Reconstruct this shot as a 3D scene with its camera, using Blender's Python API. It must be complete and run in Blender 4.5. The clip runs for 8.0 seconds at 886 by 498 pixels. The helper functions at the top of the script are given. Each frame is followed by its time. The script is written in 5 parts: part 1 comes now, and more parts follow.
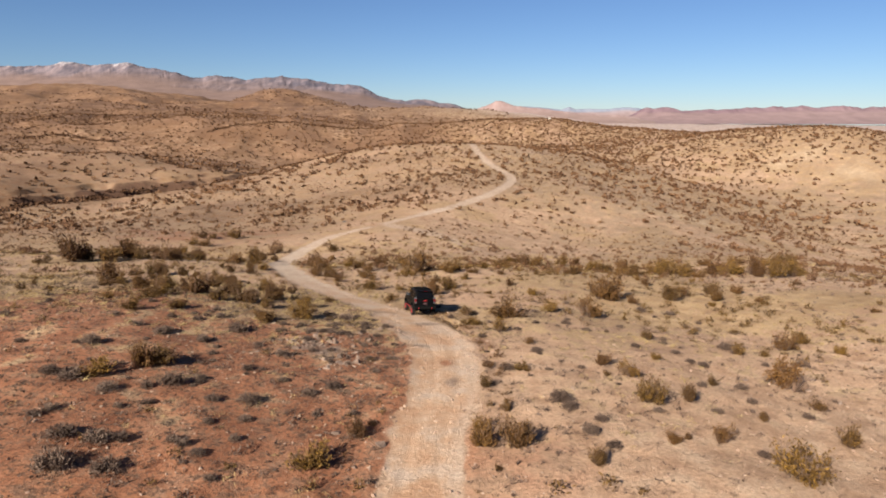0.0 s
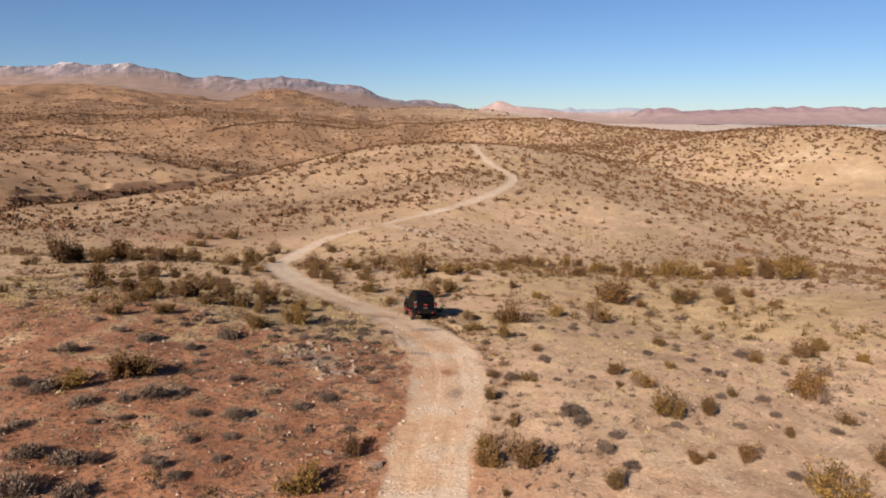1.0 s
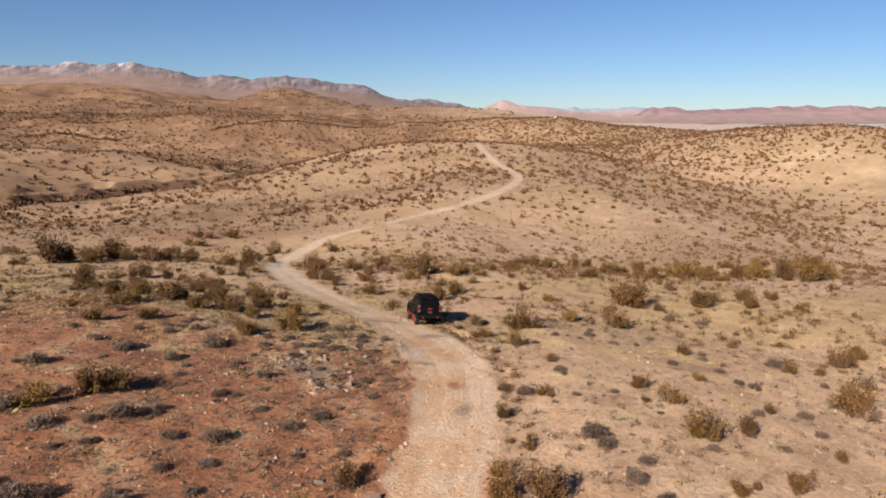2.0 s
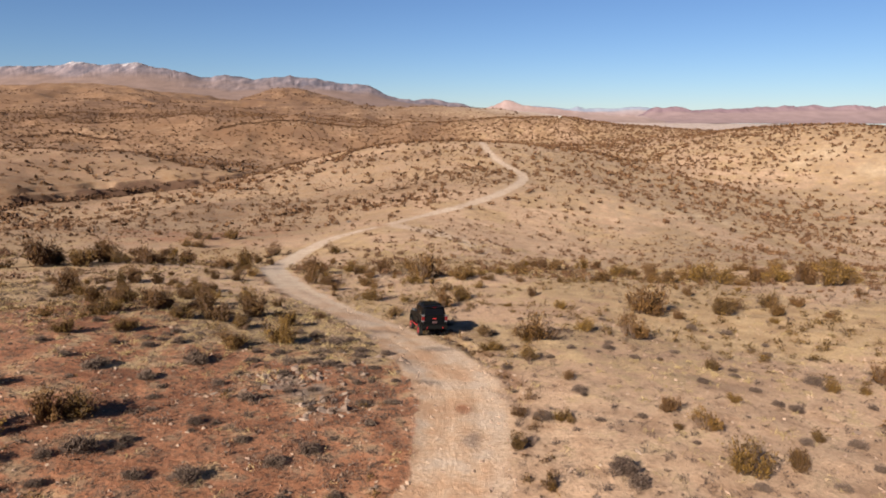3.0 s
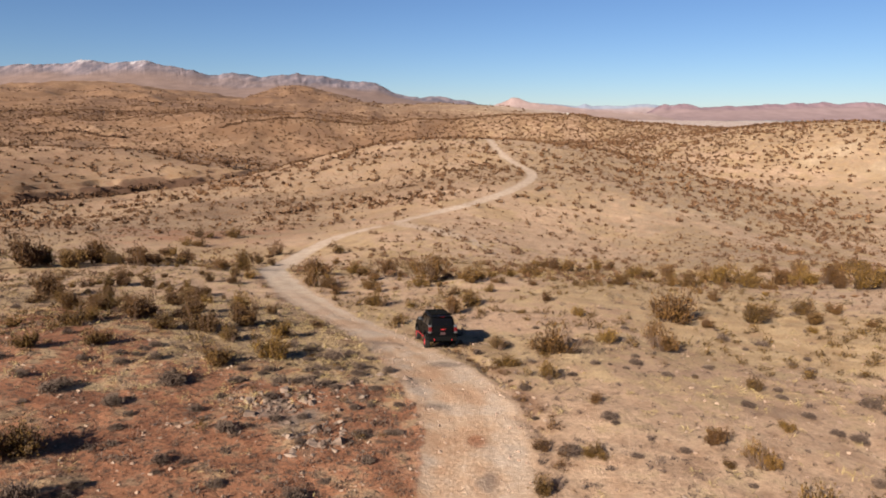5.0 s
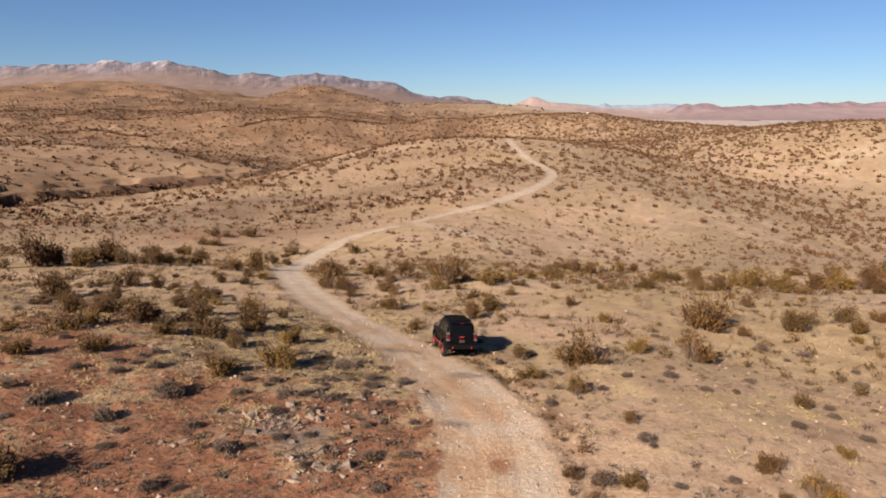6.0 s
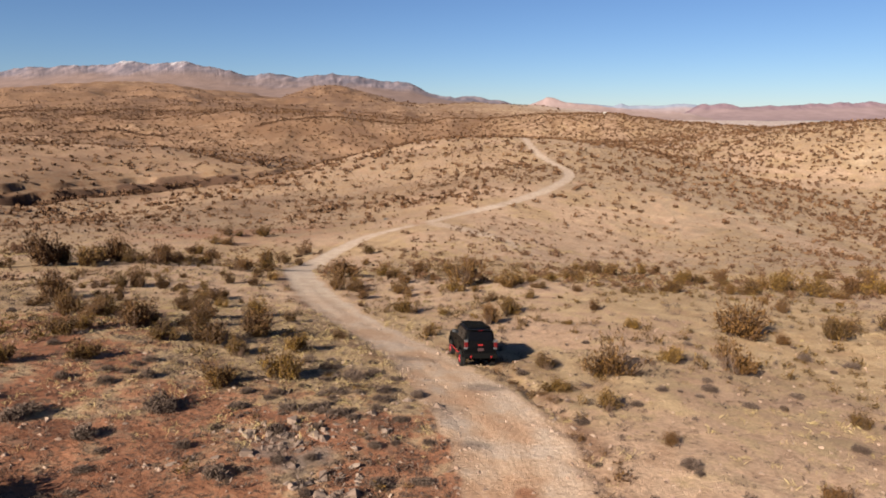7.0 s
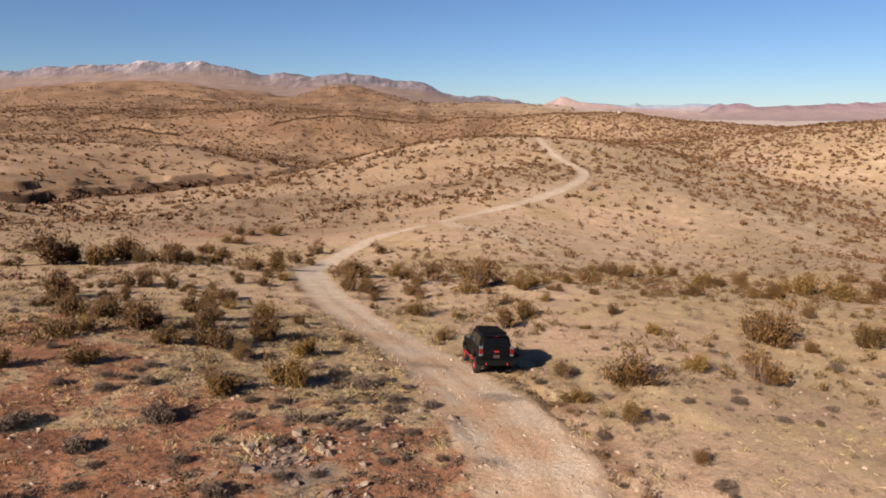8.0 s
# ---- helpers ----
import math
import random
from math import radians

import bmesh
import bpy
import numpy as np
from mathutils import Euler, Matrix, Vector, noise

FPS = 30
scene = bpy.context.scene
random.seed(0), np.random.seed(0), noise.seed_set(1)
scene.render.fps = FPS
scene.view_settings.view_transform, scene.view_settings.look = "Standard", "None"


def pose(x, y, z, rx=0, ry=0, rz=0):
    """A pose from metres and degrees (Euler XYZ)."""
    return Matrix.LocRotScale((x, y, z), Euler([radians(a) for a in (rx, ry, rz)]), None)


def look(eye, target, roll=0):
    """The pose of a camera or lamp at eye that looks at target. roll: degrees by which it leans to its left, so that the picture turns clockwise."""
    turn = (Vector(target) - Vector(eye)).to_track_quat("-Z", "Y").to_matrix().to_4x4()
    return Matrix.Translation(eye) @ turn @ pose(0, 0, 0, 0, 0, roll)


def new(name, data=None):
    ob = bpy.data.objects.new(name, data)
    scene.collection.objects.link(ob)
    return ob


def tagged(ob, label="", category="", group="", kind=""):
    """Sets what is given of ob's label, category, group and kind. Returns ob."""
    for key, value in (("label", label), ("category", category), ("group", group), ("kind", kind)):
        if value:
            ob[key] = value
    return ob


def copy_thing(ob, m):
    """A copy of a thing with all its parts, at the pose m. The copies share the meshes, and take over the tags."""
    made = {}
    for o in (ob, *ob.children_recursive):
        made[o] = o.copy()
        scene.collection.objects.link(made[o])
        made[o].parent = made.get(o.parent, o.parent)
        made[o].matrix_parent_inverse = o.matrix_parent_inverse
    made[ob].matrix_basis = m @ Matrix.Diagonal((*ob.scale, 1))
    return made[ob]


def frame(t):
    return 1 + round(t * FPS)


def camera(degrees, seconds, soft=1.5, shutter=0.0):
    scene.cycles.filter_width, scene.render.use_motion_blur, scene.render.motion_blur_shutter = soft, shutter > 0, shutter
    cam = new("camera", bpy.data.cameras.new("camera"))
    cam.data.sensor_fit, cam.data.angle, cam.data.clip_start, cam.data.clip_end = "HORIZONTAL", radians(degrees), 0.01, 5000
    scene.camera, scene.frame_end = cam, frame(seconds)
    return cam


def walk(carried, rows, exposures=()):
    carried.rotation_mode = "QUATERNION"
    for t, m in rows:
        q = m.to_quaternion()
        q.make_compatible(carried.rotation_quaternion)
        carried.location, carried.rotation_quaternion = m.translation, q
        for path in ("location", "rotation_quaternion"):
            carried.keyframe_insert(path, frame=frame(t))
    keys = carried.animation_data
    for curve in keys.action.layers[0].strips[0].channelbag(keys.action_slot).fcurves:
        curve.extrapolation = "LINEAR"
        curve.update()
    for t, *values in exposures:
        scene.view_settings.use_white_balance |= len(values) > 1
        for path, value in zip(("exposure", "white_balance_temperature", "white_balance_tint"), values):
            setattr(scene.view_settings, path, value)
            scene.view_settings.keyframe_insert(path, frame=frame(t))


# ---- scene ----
# the camera: a small drone that follows the car along the dirt track
cam = camera(68.17, 8.0, soft=1.85)
walk(cam, [
    (0.0, pose(0.000, 0.000, 14.790) @ pose(0, 0, 0, 0, 0, -0.04) @ pose(0, 0, 0, 78.34) @ pose(0, 0, 0, 0, 0, 0.13)),
    (0.5, pose(-0.061, 1.218, 14.477) @ pose(0, 0, 0, 0, 0, -0.06) @ pose(0, 0, 0, 78.35) @ pose(0, 0, 0, 0, 0, 0.15)),
    (1.0, pose(-0.078, 2.384, 14.407) @ pose(0, 0, 0, 0, 0, -0.02) @ pose(0, 0, 0, 78.37) @ pose(0, 0, 0, 0, 0, 0.16)),
    (1.5, pose(-0.148, 4.028, 14.094) @ pose(0, 0, 0, 0, 0, 0.12) @ pose(0, 0, 0, 78.33) @ pose(0, 0, 0, 0, 0, 0.16)),
    (3.0, pose(-0.383, 9.544, 13.302) @ pose(0, 0, 0, 0, 0, 0.66) @ pose(0, 0, 0, 78.32) @ pose(0, 0, 0, 0, 0, 0.10)),
    (3.5, pose(-0.461, 11.127, 13.268) @ pose(0, 0, 0, 0, 0, 0.70) @ pose(0, 0, 0, 78.26) @ pose(0, 0, 0, 0, 0, 0.06)),
    (4.0, pose(-0.470, 12.067, 13.102) @ pose(0, 0, 0, 0, 0, 0.75) @ pose(0, 0, 0, 78.11) @ pose(0, 0, 0, 0, 0, 0.03)),
    (4.5, pose(-0.513, 12.728, 12.998) @ pose(0, 0, 0, 0, 0, 0.91) @ pose(0, 0, 0, 78.13) @ pose(0, 0, 0, 0, 0, 0.04)),
    (6.0, pose(-0.748, 16.217, 12.415) @ pose(0, 0, 0, 0, 0, 2.84) @ pose(0, 0, 0, 78.09) @ pose(0, 0, 0, 0, 0, 0.05)),
    (6.5, pose(-0.870, 17.461, 12.302) @ pose(0, 0, 0, 0, 0, 3.91) @ pose(0, 0, 0, 78.14) @ pose(0, 0, 0, 0, 0, 0.04)),
    (7.0, pose(-1.035, 18.914, 11.867) @ pose(0, 0, 0, 0, 0, 4.17) @ pose(0, 0, 0, 78.12) @ pose(0, 0, 0, 0, 0, 0.04)),
    (7.5, pose(-1.157, 19.819, 11.641) @ pose(0, 0, 0, 0, 0, 4.53) @ pose(0, 0, 0, 78.11) @ pose(0, 0, 0, 0, 0, 0.08)),
    (8.0, pose(-1.244, 20.428, 11.667) @ pose(0, 0, 0, 0, 0, 5.29) @ pose(0, 0, 0, 78.08) @ pose(0, 0, 0, 0, 0, 0.12)),
])

# ---- light: clear winter afternoon, sun low behind the left shoulder ----
SUN_EL, SUN_X, SUN_Y = 29.5, -0.56, -0.83
world = bpy.data.worlds.new("sky")
scene.world = world
world.use_nodes = True
wn = world.node_tree.nodes
sky = wn.new("ShaderNodeTexSky")
sky.sky_type, sky.sun_disc = "NISHITA", False
sky.sun_elevation, sky.sun_rotation = radians(SUN_EL), math.atan2(SUN_X, SUN_Y)
sky.altitude, sky.air_density, sky.dust_density, sky.ozone_density = 1500, 1.0, 0.05, 3.0
wn["Background"].inputs["Strength"].default_value = 0.05
tint = wn.new("ShaderNodeMix")
tint.data_type, tint.blend_type = "RGBA", "MULTIPLY"
tint.inputs[0].default_value, tint.inputs[7].default_value = 1.0, (0.36, 0.422, 0.53, 1)
world.node_tree.links.new(sky.outputs["Color"], tint.inputs[6])
world.node_tree.links.new(tint.outputs[2], wn["Background"].inputs["Color"])
sun = new("sun", bpy.data.lights.new("sun", "SUN"))
sun.data.energy, sun.data.angle, sun.data.color = 5.0, radians(0.53), (1.0, 0.92, 0.80)
sun.matrix_world = look((SUN_X * 50, SUN_Y * 50, 50 * math.tan(radians(SUN_EL))), (0, 0, 0))
scene.view_settings.exposure = 1.78

# ---- materials ----
# the land below is laid out in paces; at the end of the file it is brought to metres
PACE = 0.87


def material(name, rough=0.9, metal=0.0):
    m = bpy.data.materials.new(name)
    m.use_nodes = True
    b = m.node_tree.nodes["Principled BSDF"]
    b.inputs["Roughness"].default_value, b.inputs["Metallic"].default_value = rough, metal
    return m, m.node_tree.nodes, m.node_tree.links, b


def ramp(nodes, links, source, stops):
    r = nodes.new("ShaderNodeValToRGB")
    while len(r.color_ramp.elements) < len(stops):
        r.color_ramp.elements.new(0.5)
    for e, (p, c) in zip(r.color_ramp.elements, stops):
        e.position, e.color = p, (*c, 1) if len(c) == 3 else c
    links.new(source, r.inputs["Fac"])
    return r.outputs["Color"]


def paced(nodes, links):
    """A point's place in paces."""
    p = nodes.new("ShaderNodeVectorMath")
    p.operation, p.inputs[3].default_value = "SCALE", 1 / PACE
    links.new(nodes.new("ShaderNodeNewGeometry").outputs["Position"], p.inputs[0])
    return p.outputs[0]


def grain(nodes, links, scale, detail=4, rough=0.6, coords=None, kind="ShaderNodeTexNoise"):
    n = nodes.new(kind)
    n.inputs["Scale"].default_value = scale
    if kind == "ShaderNodeTexNoise":
        n.inputs["Detail"].default_value, n.inputs["Roughness"].default_value = detail, rough
    if coords is not None:
        links.new(coords, n.inputs["Vector"])
    return n


def mix(nodes, links, fac, a, b, how="MIX"):
    m = nodes.new("ShaderNodeMix")
    m.data_type, m.blend_type = "RGBA", how
    for socket, v in ((m.inputs[0], fac), (m.inputs[6], a), (m.inputs[7], b)):
        if isinstance(v, (int, float)):
            socket.default_value = v
        elif isinstance(v, tuple):
            socket.default_value = (*v, 1)
        else:
            links.new(v, socket)
    return m.outputs[2]


def calc(nodes, links, how, a, b=0.0, clamp=True):
    m = nodes.new("ShaderNodeMath")
    m.operation, m.use_clamp = how, clamp
    for socket, v in zip(m.inputs, (a, b)):
        if isinstance(v, (int, float)):
            socket.default_value = v
        else:
            links.new(v, socket)
    return m.outputs[0]


def bump(nodes, links, b, height, strength, distance):
    n = nodes.new("ShaderNodeBump")
    n.inputs["Strength"].default_value, n.inputs["Distance"].default_value = strength, distance
    links.new(height, n.inputs["Height"])
    links.new(n.outputs["Normal"], b.inputs["Normal"])


def ground_material():
    m, n, l, b = material("desert_soil", 0.95)
    b.inputs["Specular IOR Level"].default_value = 0.15
    geo = paced(n, l)

    def mask(name):
        a = n.new("ShaderNodeAttribute")
        a.attribute_name = name
        return a.outputs["Fac"]
    patch = grain(n, l, 0.33, 5, 0.6, geo).outputs["Fac"]
    big = grain(n, l, 0.05, 5, 0.6, geo).outputs["Fac"]
    mid = grain(n, l, 0.45, 6, 0.65, geo).outputs["Fac"]
    fine = grain(n, l, 5.0, 5, 0.7, geo).outputs["Fac"]
    sand = ramp(n, l, mid, ((0.36, (0.51, 0.30, 0.182)), (0.5, (0.67, 0.42, 0.265)), (0.66, (0.78, 0.535, 0.355))))
    red = ramp(n, l, mid, ((0.36, (0.32, 0.122, 0.060)), (0.5, (0.47, 0.20, 0.103)), (0.66, (0.58, 0.29, 0.165))))
    straw = ramp(n, l, mid, ((0.38, (0.46, 0.275, 0.143)), (0.62, (0.68, 0.452, 0.248))))
    gravel = ramp(n, l, fine, ((0.36, (0.40, 0.235, 0.138)), (0.5, (0.51, 0.315, 0.20)), (0.66, (0.60, 0.41, 0.28))))

    def broken(a, amount):
        return ramp(n, l, calc(n, l, "ADD", a, calc(n, l, "MULTIPLY", calc(n, l, "SUBTRACT", mid, 0.5, False), amount, False), False),
                    ((0.35, (0, 0, 0)), (0.65, (1, 1, 1))))
    c = mix(n, l, broken(mask("red"), 1.2), sand, red)
    c = mix(n, l, broken(mask("straw"), 2.2), c, straw)
    litter = ramp(n, l, grain(n, l, 0.9, 6, 0.7, geo).outputs["Fac"], ((0.53, (0, 0, 0)), (0.60, (1, 1, 1))))
    c = mix(n, l, calc(n, l, "MULTIPLY", litter, calc(n, l, "ADD", 0.12, calc(n, l, "MULTIPLY", mask("litter"), 0.4))), c, (0.23, 0.142, 0.096))
    crumbs = ramp(n, l, grain(n, l, 2.6, 5, 0.7, geo).outputs["Fac"], ((0.54, (0, 0, 0)), (0.60, (1, 1, 1))))
    crumbs = calc(n, l, "MULTIPLY", crumbs, calc(n, l, "ADD", 0.2, calc(n, l, "MULTIPLY", mask("litter"), 0.65)))
    c = mix(n, l, crumbs, c, (0.14, 0.082, 0.052))
    specks = ramp(n, l, grain(n, l, 6.5, 4, 0.7, geo).outputs["Fac"], ((0.55, (0, 0, 0)), (0.60, (1, 1, 1))))
    c = mix(n, l, calc(n, l, "MULTIPLY", specks, calc(n, l, "ADD", 0.1, calc(n, l, "MULTIPLY", mask("litter"), 0.5))), c, (0.10, 0.055, 0.036))
    c = mix(n, l, broken(mask("road"), 0.7), c, gravel)
    c = mix(n, l, calc(n, l, "MULTIPLY", mask("pale"), mask("road")), c, ramp(n, l, mid, ((0.36, (0.60, 0.425, 0.30)), (0.62, (0.78, 0.605, 0.465)))))
    c = mix(n, l, calc(n, l, "MULTIPLY", broken(mask("slab"), 0.8), 0.8), c, ramp(n, l, fine, ((0.3, (0.24, 0.16, 0.12)), (0.7, (0.40, 0.285, 0.22)))))
    c = mix(n, l, calc(n, l, "MULTIPLY", mask("brown"), 0.8), c, ramp(n, l, mid, ((0.36, (0.235, 0.106, 0.058)), (0.64, (0.39, 0.20, 0.108)))))
    # the wash bank's dark brush and undercut shade are put into its colour
    c = mix(n, l, broken(mask("bank_dark"), 0.8), c, ramp(n, l, fine, ((0.35, (0.075, 0.038, 0.024)), (0.65, (0.23, 0.122, 0.075)))))
    grit = ramp(n, l, grain(n, l, 0.22, 6, 0.75, geo).outputs["Fac"], ((0.40, (0, 0, 0)), (0.58, (1, 1, 1))))
    c = mix(n, l, calc(n, l, "MULTIPLY", mask("grit"), grit), c, ramp(n, l, fine, ((0.35, (0.30, 0.185, 0.112)), (0.65, (0.52, 0.36, 0.235)))))
    c = mix(n, l, calc(n, l, "MULTIPLY", mask("bare"), 0.9), c, ramp(n, l, mid, ((0.36, (0.62, 0.44, 0.28)), (0.64, (0.80, 0.60, 0.41)))))
    c = mix(n, l, mask("plain"), c, ramp(n, l, big, ((0.35, (0.50, 0.36, 0.30)), (0.65, (0.62, 0.48, 0.41)))))
    # stones and crumbs, darker and paler
    vor = grain(n, l, 7.0, coords=geo, kind="ShaderNodeTexVoronoi")
    spots = ramp(n, l, vor.outputs["Distance"], ((0.10, (1, 1, 1)), (0.2, (0, 0, 0))))
    tone = ramp(n, l, vor.outputs["Color"], ((0.35, (0.28, 0.17, 0.11)), (0.6, (0.52, 0.36, 0.25)), (0.9, (0.76, 0.64, 0.52))))
    c = mix(n, l, calc(n, l, "MULTIPLY", spots, 0.4), c, tone)
    c = mix(n, l, 0.55, c, ramp(n, l, fine, ((0.38, (0.50, 0.48, 0.46)), (0.58, (1.0, 1.0, 1.0)))), "MULTIPLY")
    c = mix(n, l, 1.0, c, ramp(n, l, big, ((0.3, (0.42, 0.431, 0.442)), (0.7, (0.515, 0.535, 0.556)))), "MULTIPLY")
    draws = ramp(n, l, grain(n, l, 0.011, 5, 0.6, geo).outputs["Fac"], ((0.40, (0.52, 0.46, 0.43)), (0.54, (1, 1, 1))))
    c = mix(n, l, calc(n, l, "MULTIPLY", mask("brown"), 0.8), c, draws, "MULTIPLY")
    c = mix(n, l, calc(n, l, "MULTIPLY", calc(n, l, "SUBTRACT", calc(n, l, "SUBTRACT", mask("road"), mask("pale")), mask("slab")), 0.6), c, ramp(n, l, patch, ((0.42, (0.30, 0.170, 0.098)), (0.52, (0.345, 0.235, 0.158)), (0.62, (0.345, 0.272, 0.215)))))
    # far slopes: brush too small to be built darkens them in specks
    speck = grain(n, l, 0.16, 3, 0.8, geo).outputs["Fac"]
    clumps = ramp(n, l, grain(n, l, 0.035, 4, 0.7, geo).outputs["Fac"], ((0.50, (0, 0, 0)), (0.60, (0.8, 0.8, 0.8))))
    speck = calc(n, l, "MAXIMUM", ramp(n, l, speck, ((0.43, (0, 0, 0)), (0.55, (1, 1, 1)))), clumps)
    brush = calc(n, l, "MULTIPLY", calc(n, l, "SUBTRACT", mask("brush"), mask("plain")), speck)
    c = mix(n, l, brush, c, (0.105, 0.056, 0.030))
    thicket = ramp(n, l, grain(n, l, 0.03, 6, 0.7, geo).outputs["Fac"], ((0.43, (0.05,) * 3), (0.56, (0.95,) * 3)))
    c = mix(n, l, calc(n, l, "MULTIPLY", mask("thicket"), thicket), c, (0.085, 0.046, 0.028))
    l.new(c, b.inputs["Base Color"])
    bump(n, l, b, calc(n, l, "ADD", calc(n, l, "ADD", fine, calc(n, l, "MULTIPLY", grain(n, l, 2.2, 6, 0.7, geo).outputs["Fac"], 1.4, False), False), calc(n, l, "MULTIPLY", spots, 0.4), False), 0.6, 0.09)
    return m


def rock_range_material(name, low, high, fan, snow=False):
    m, n, l, b = material(name, 0.95)
    b.inputs["Specular IOR Level"].default_value = 0.1
    geo = paced(n, l)
    stretch = n.new("ShaderNodeVectorMath")
    stretch.operation = "MULTIPLY"
    stretch.inputs[1].default_value = (1.0, 0.3, 0.9)
    l.new(geo, stretch.inputs[0])
    f = grain(n, l, 0.016, 8, 0.66, stretch.outputs[0]).outputs["Fac"]
    c = ramp(n, l, f, ((0.4, low), (0.6, high)))
    rocky = n.new("ShaderNodeAttribute")
    rocky.attribute_name = "rocky"
    c = mix(n, l, rocky.outputs["Fac"], ramp(n, l, grain(n, l, 0.012, 6, 0.6, geo).outputs["Fac"], ((0.35, tuple(0.84 * v for v in fan)), (0.65, tuple(1.08 * v for v in fan)))), c)
    if snow:
        z = n.new("ShaderNodeSeparateXYZ")
        l.new(geo, z.inputs[0])
        h = calc(n, l, "ADD", calc(n, l, "MULTIPLY", z.outputs[2], 0.0045, False), calc(n, l, "MULTIPLY", f, 0.9, False), False)
        white = ramp(n, l, calc(n, l, "SUBTRACT", h, 1.29), ((0.62, (0, 0, 0)), (0.78, (1, 1, 1))))
        c = mix(n, l, calc(n, l, "MULTIPLY", white, 0.6), c, (0.42, 0.40, 0.41))
    l.new(c, b.inputs["Base Color"])
    bump(n, l, b, f, 0.15, 15.0)
    return m


def leaf_material(name, stops, rough=0.7, rusty=None):
    m, n, l, b = material(name, rough)
    b.inputs["Specular IOR Level"].default_value = 0.2
    g = n.new("ShaderNodeNewGeometry")
    o = n.new("ShaderNodeObjectInfo")
    v = calc(n, l, "ADD", calc(n, l, "MULTIPLY", g.outputs["Random Per Island"], 0.65), calc(n, l, "MULTIPLY", o.outputs["Random"], 0.35))
    c = ramp(n, l, v, stops)
    if rusty:
        some = ramp(n, l, calc(n, l, "FRACT", calc(n, l, "MULTIPLY", o.outputs["Random"], 7.0, False)), ((0.25, (0, 0, 0)), (0.8, (1, 1, 1))))
        c = mix(n, l, some, c, ramp(n, l, v, rusty))
    l.new(c, b.inputs["Base Color"])
    return m


GROUND = ground_material()
LEAF = leaf_material("creosote_leaf", ((0.0, (0.018, 0.0083, 0.002)), (0.4, (0.052, 0.0260, 0.005)), (0.75, (0.108, 0.056, 0.009)), (1.0, (0.195, 0.106, 0.018))),
                     rusty=((0.0, (0.019, 0.008, 0.003)), (0.5, (0.054, 0.0235, 0.006)), (1.0, (0.115, 0.054, 0.012))))
TWIG = leaf_material("dry_twig", ((0.0, (0.035, 0.021, 0.014)), (1.0, (0.11, 0.066, 0.044))))
GREY = leaf_material("grey_brush_twig", ((0.0, (0.028, 0.017, 0.0128)), (0.6, (0.070, 0.045, 0.0325)), (1.0, (0.15, 0.104, 0.077))))
STRAW = leaf_material("dry_grass_blade", ((0.0, (0.17, 0.115, 0.046)), (1.0, (0.29, 0.212, 0.10))))
DRYLEAF = leaf_material("far_brush", ((0.0, (0.034, 0.016, 0.008)), (0.6, (0.074, 0.034, 0.015)), (1.0, (0.115, 0.060, 0.026))))
# distance haze is mixed into the far rock: mauve and blue base colours
MOUNTAIN = rock_range_material("haze_mauve_mountain_rock", (0.056, 0.050, 0.063), (0.128, 0.101, 0.110), (0.115, 0.078, 0.068), True)
MESA = rock_range_material("hazed_red_mesa_rock", (0.096, 0.062, 0.074), (0.135, 0.089, 0.101), (0.155, 0.107, 0.107))
HAZEBLUE = rock_range_material("haze_blue_range_rock", (0.098, 0.106, 0.14), (0.13, 0.14, 0.172), (0.16, 0.12, 0.12))
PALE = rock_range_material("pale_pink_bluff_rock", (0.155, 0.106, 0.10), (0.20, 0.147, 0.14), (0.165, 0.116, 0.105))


def paint(name, colour, rough_, metal=0.0, coat=0.0, emit=0.0, clear=0.0, gloss=0.5):
    m, n, l, b = material(name, rough_, metal)
    tex = n.new("ShaderNodeTexCoord").outputs["Object"]
    f = grain(n, l, 6.0, 4, 0.6, tex).outputs["Fac"]
    dust = tuple(min(1.0, c * 0.8 + 0.0012 * d) for c, d in zip(colour, (1.0, 0.72, 0.5)))
    l.new(ramp(n, l, f, ((0.35, colour), (0.75, dust))), b.inputs["Base Color"])
    l.new(ramp(n, l, f, ((0.3, (rough_ * 0.85,) * 3), (0.7, (min(1.0, rough_ * 1.25),) * 3))), b.inputs["Roughness"])
    b.inputs["Coat Weight"].default_value = coat
    b.inputs["Specular IOR Level"].default_value = gloss
    if clear:
        b.inputs["Transmission Weight"].default_value = clear
    if emit:
        b.inputs["Emission Color"].default_value, b.inputs["Emission Strength"].default_value = (*colour, 1), emit
    return m


def stone_material(name, stops):
    m, n, l, b = material(name, 0.9)
    g, o = n.new("ShaderNodeNewGeometry"), n.new("ShaderNodeObjectInfo")
    f = grain(n, l, 6.0, 6, 0.65, paced(n, l)).outputs["Fac"]
    v = calc(n, l, "ADD", calc(n, l, "MULTIPLY", g.outputs["Random Per Island"], 0.5), calc(n, l, "MULTIPLY", o.outputs["Random"], 0.3))
    l.new(ramp(n, l, calc(n, l, "ADD", v, calc(n, l, "MULTIPLY", f, 0.35)), stops), b.inputs["Base Color"])
    bump(n, l, b, f, 0.6, 0.05)
    return m


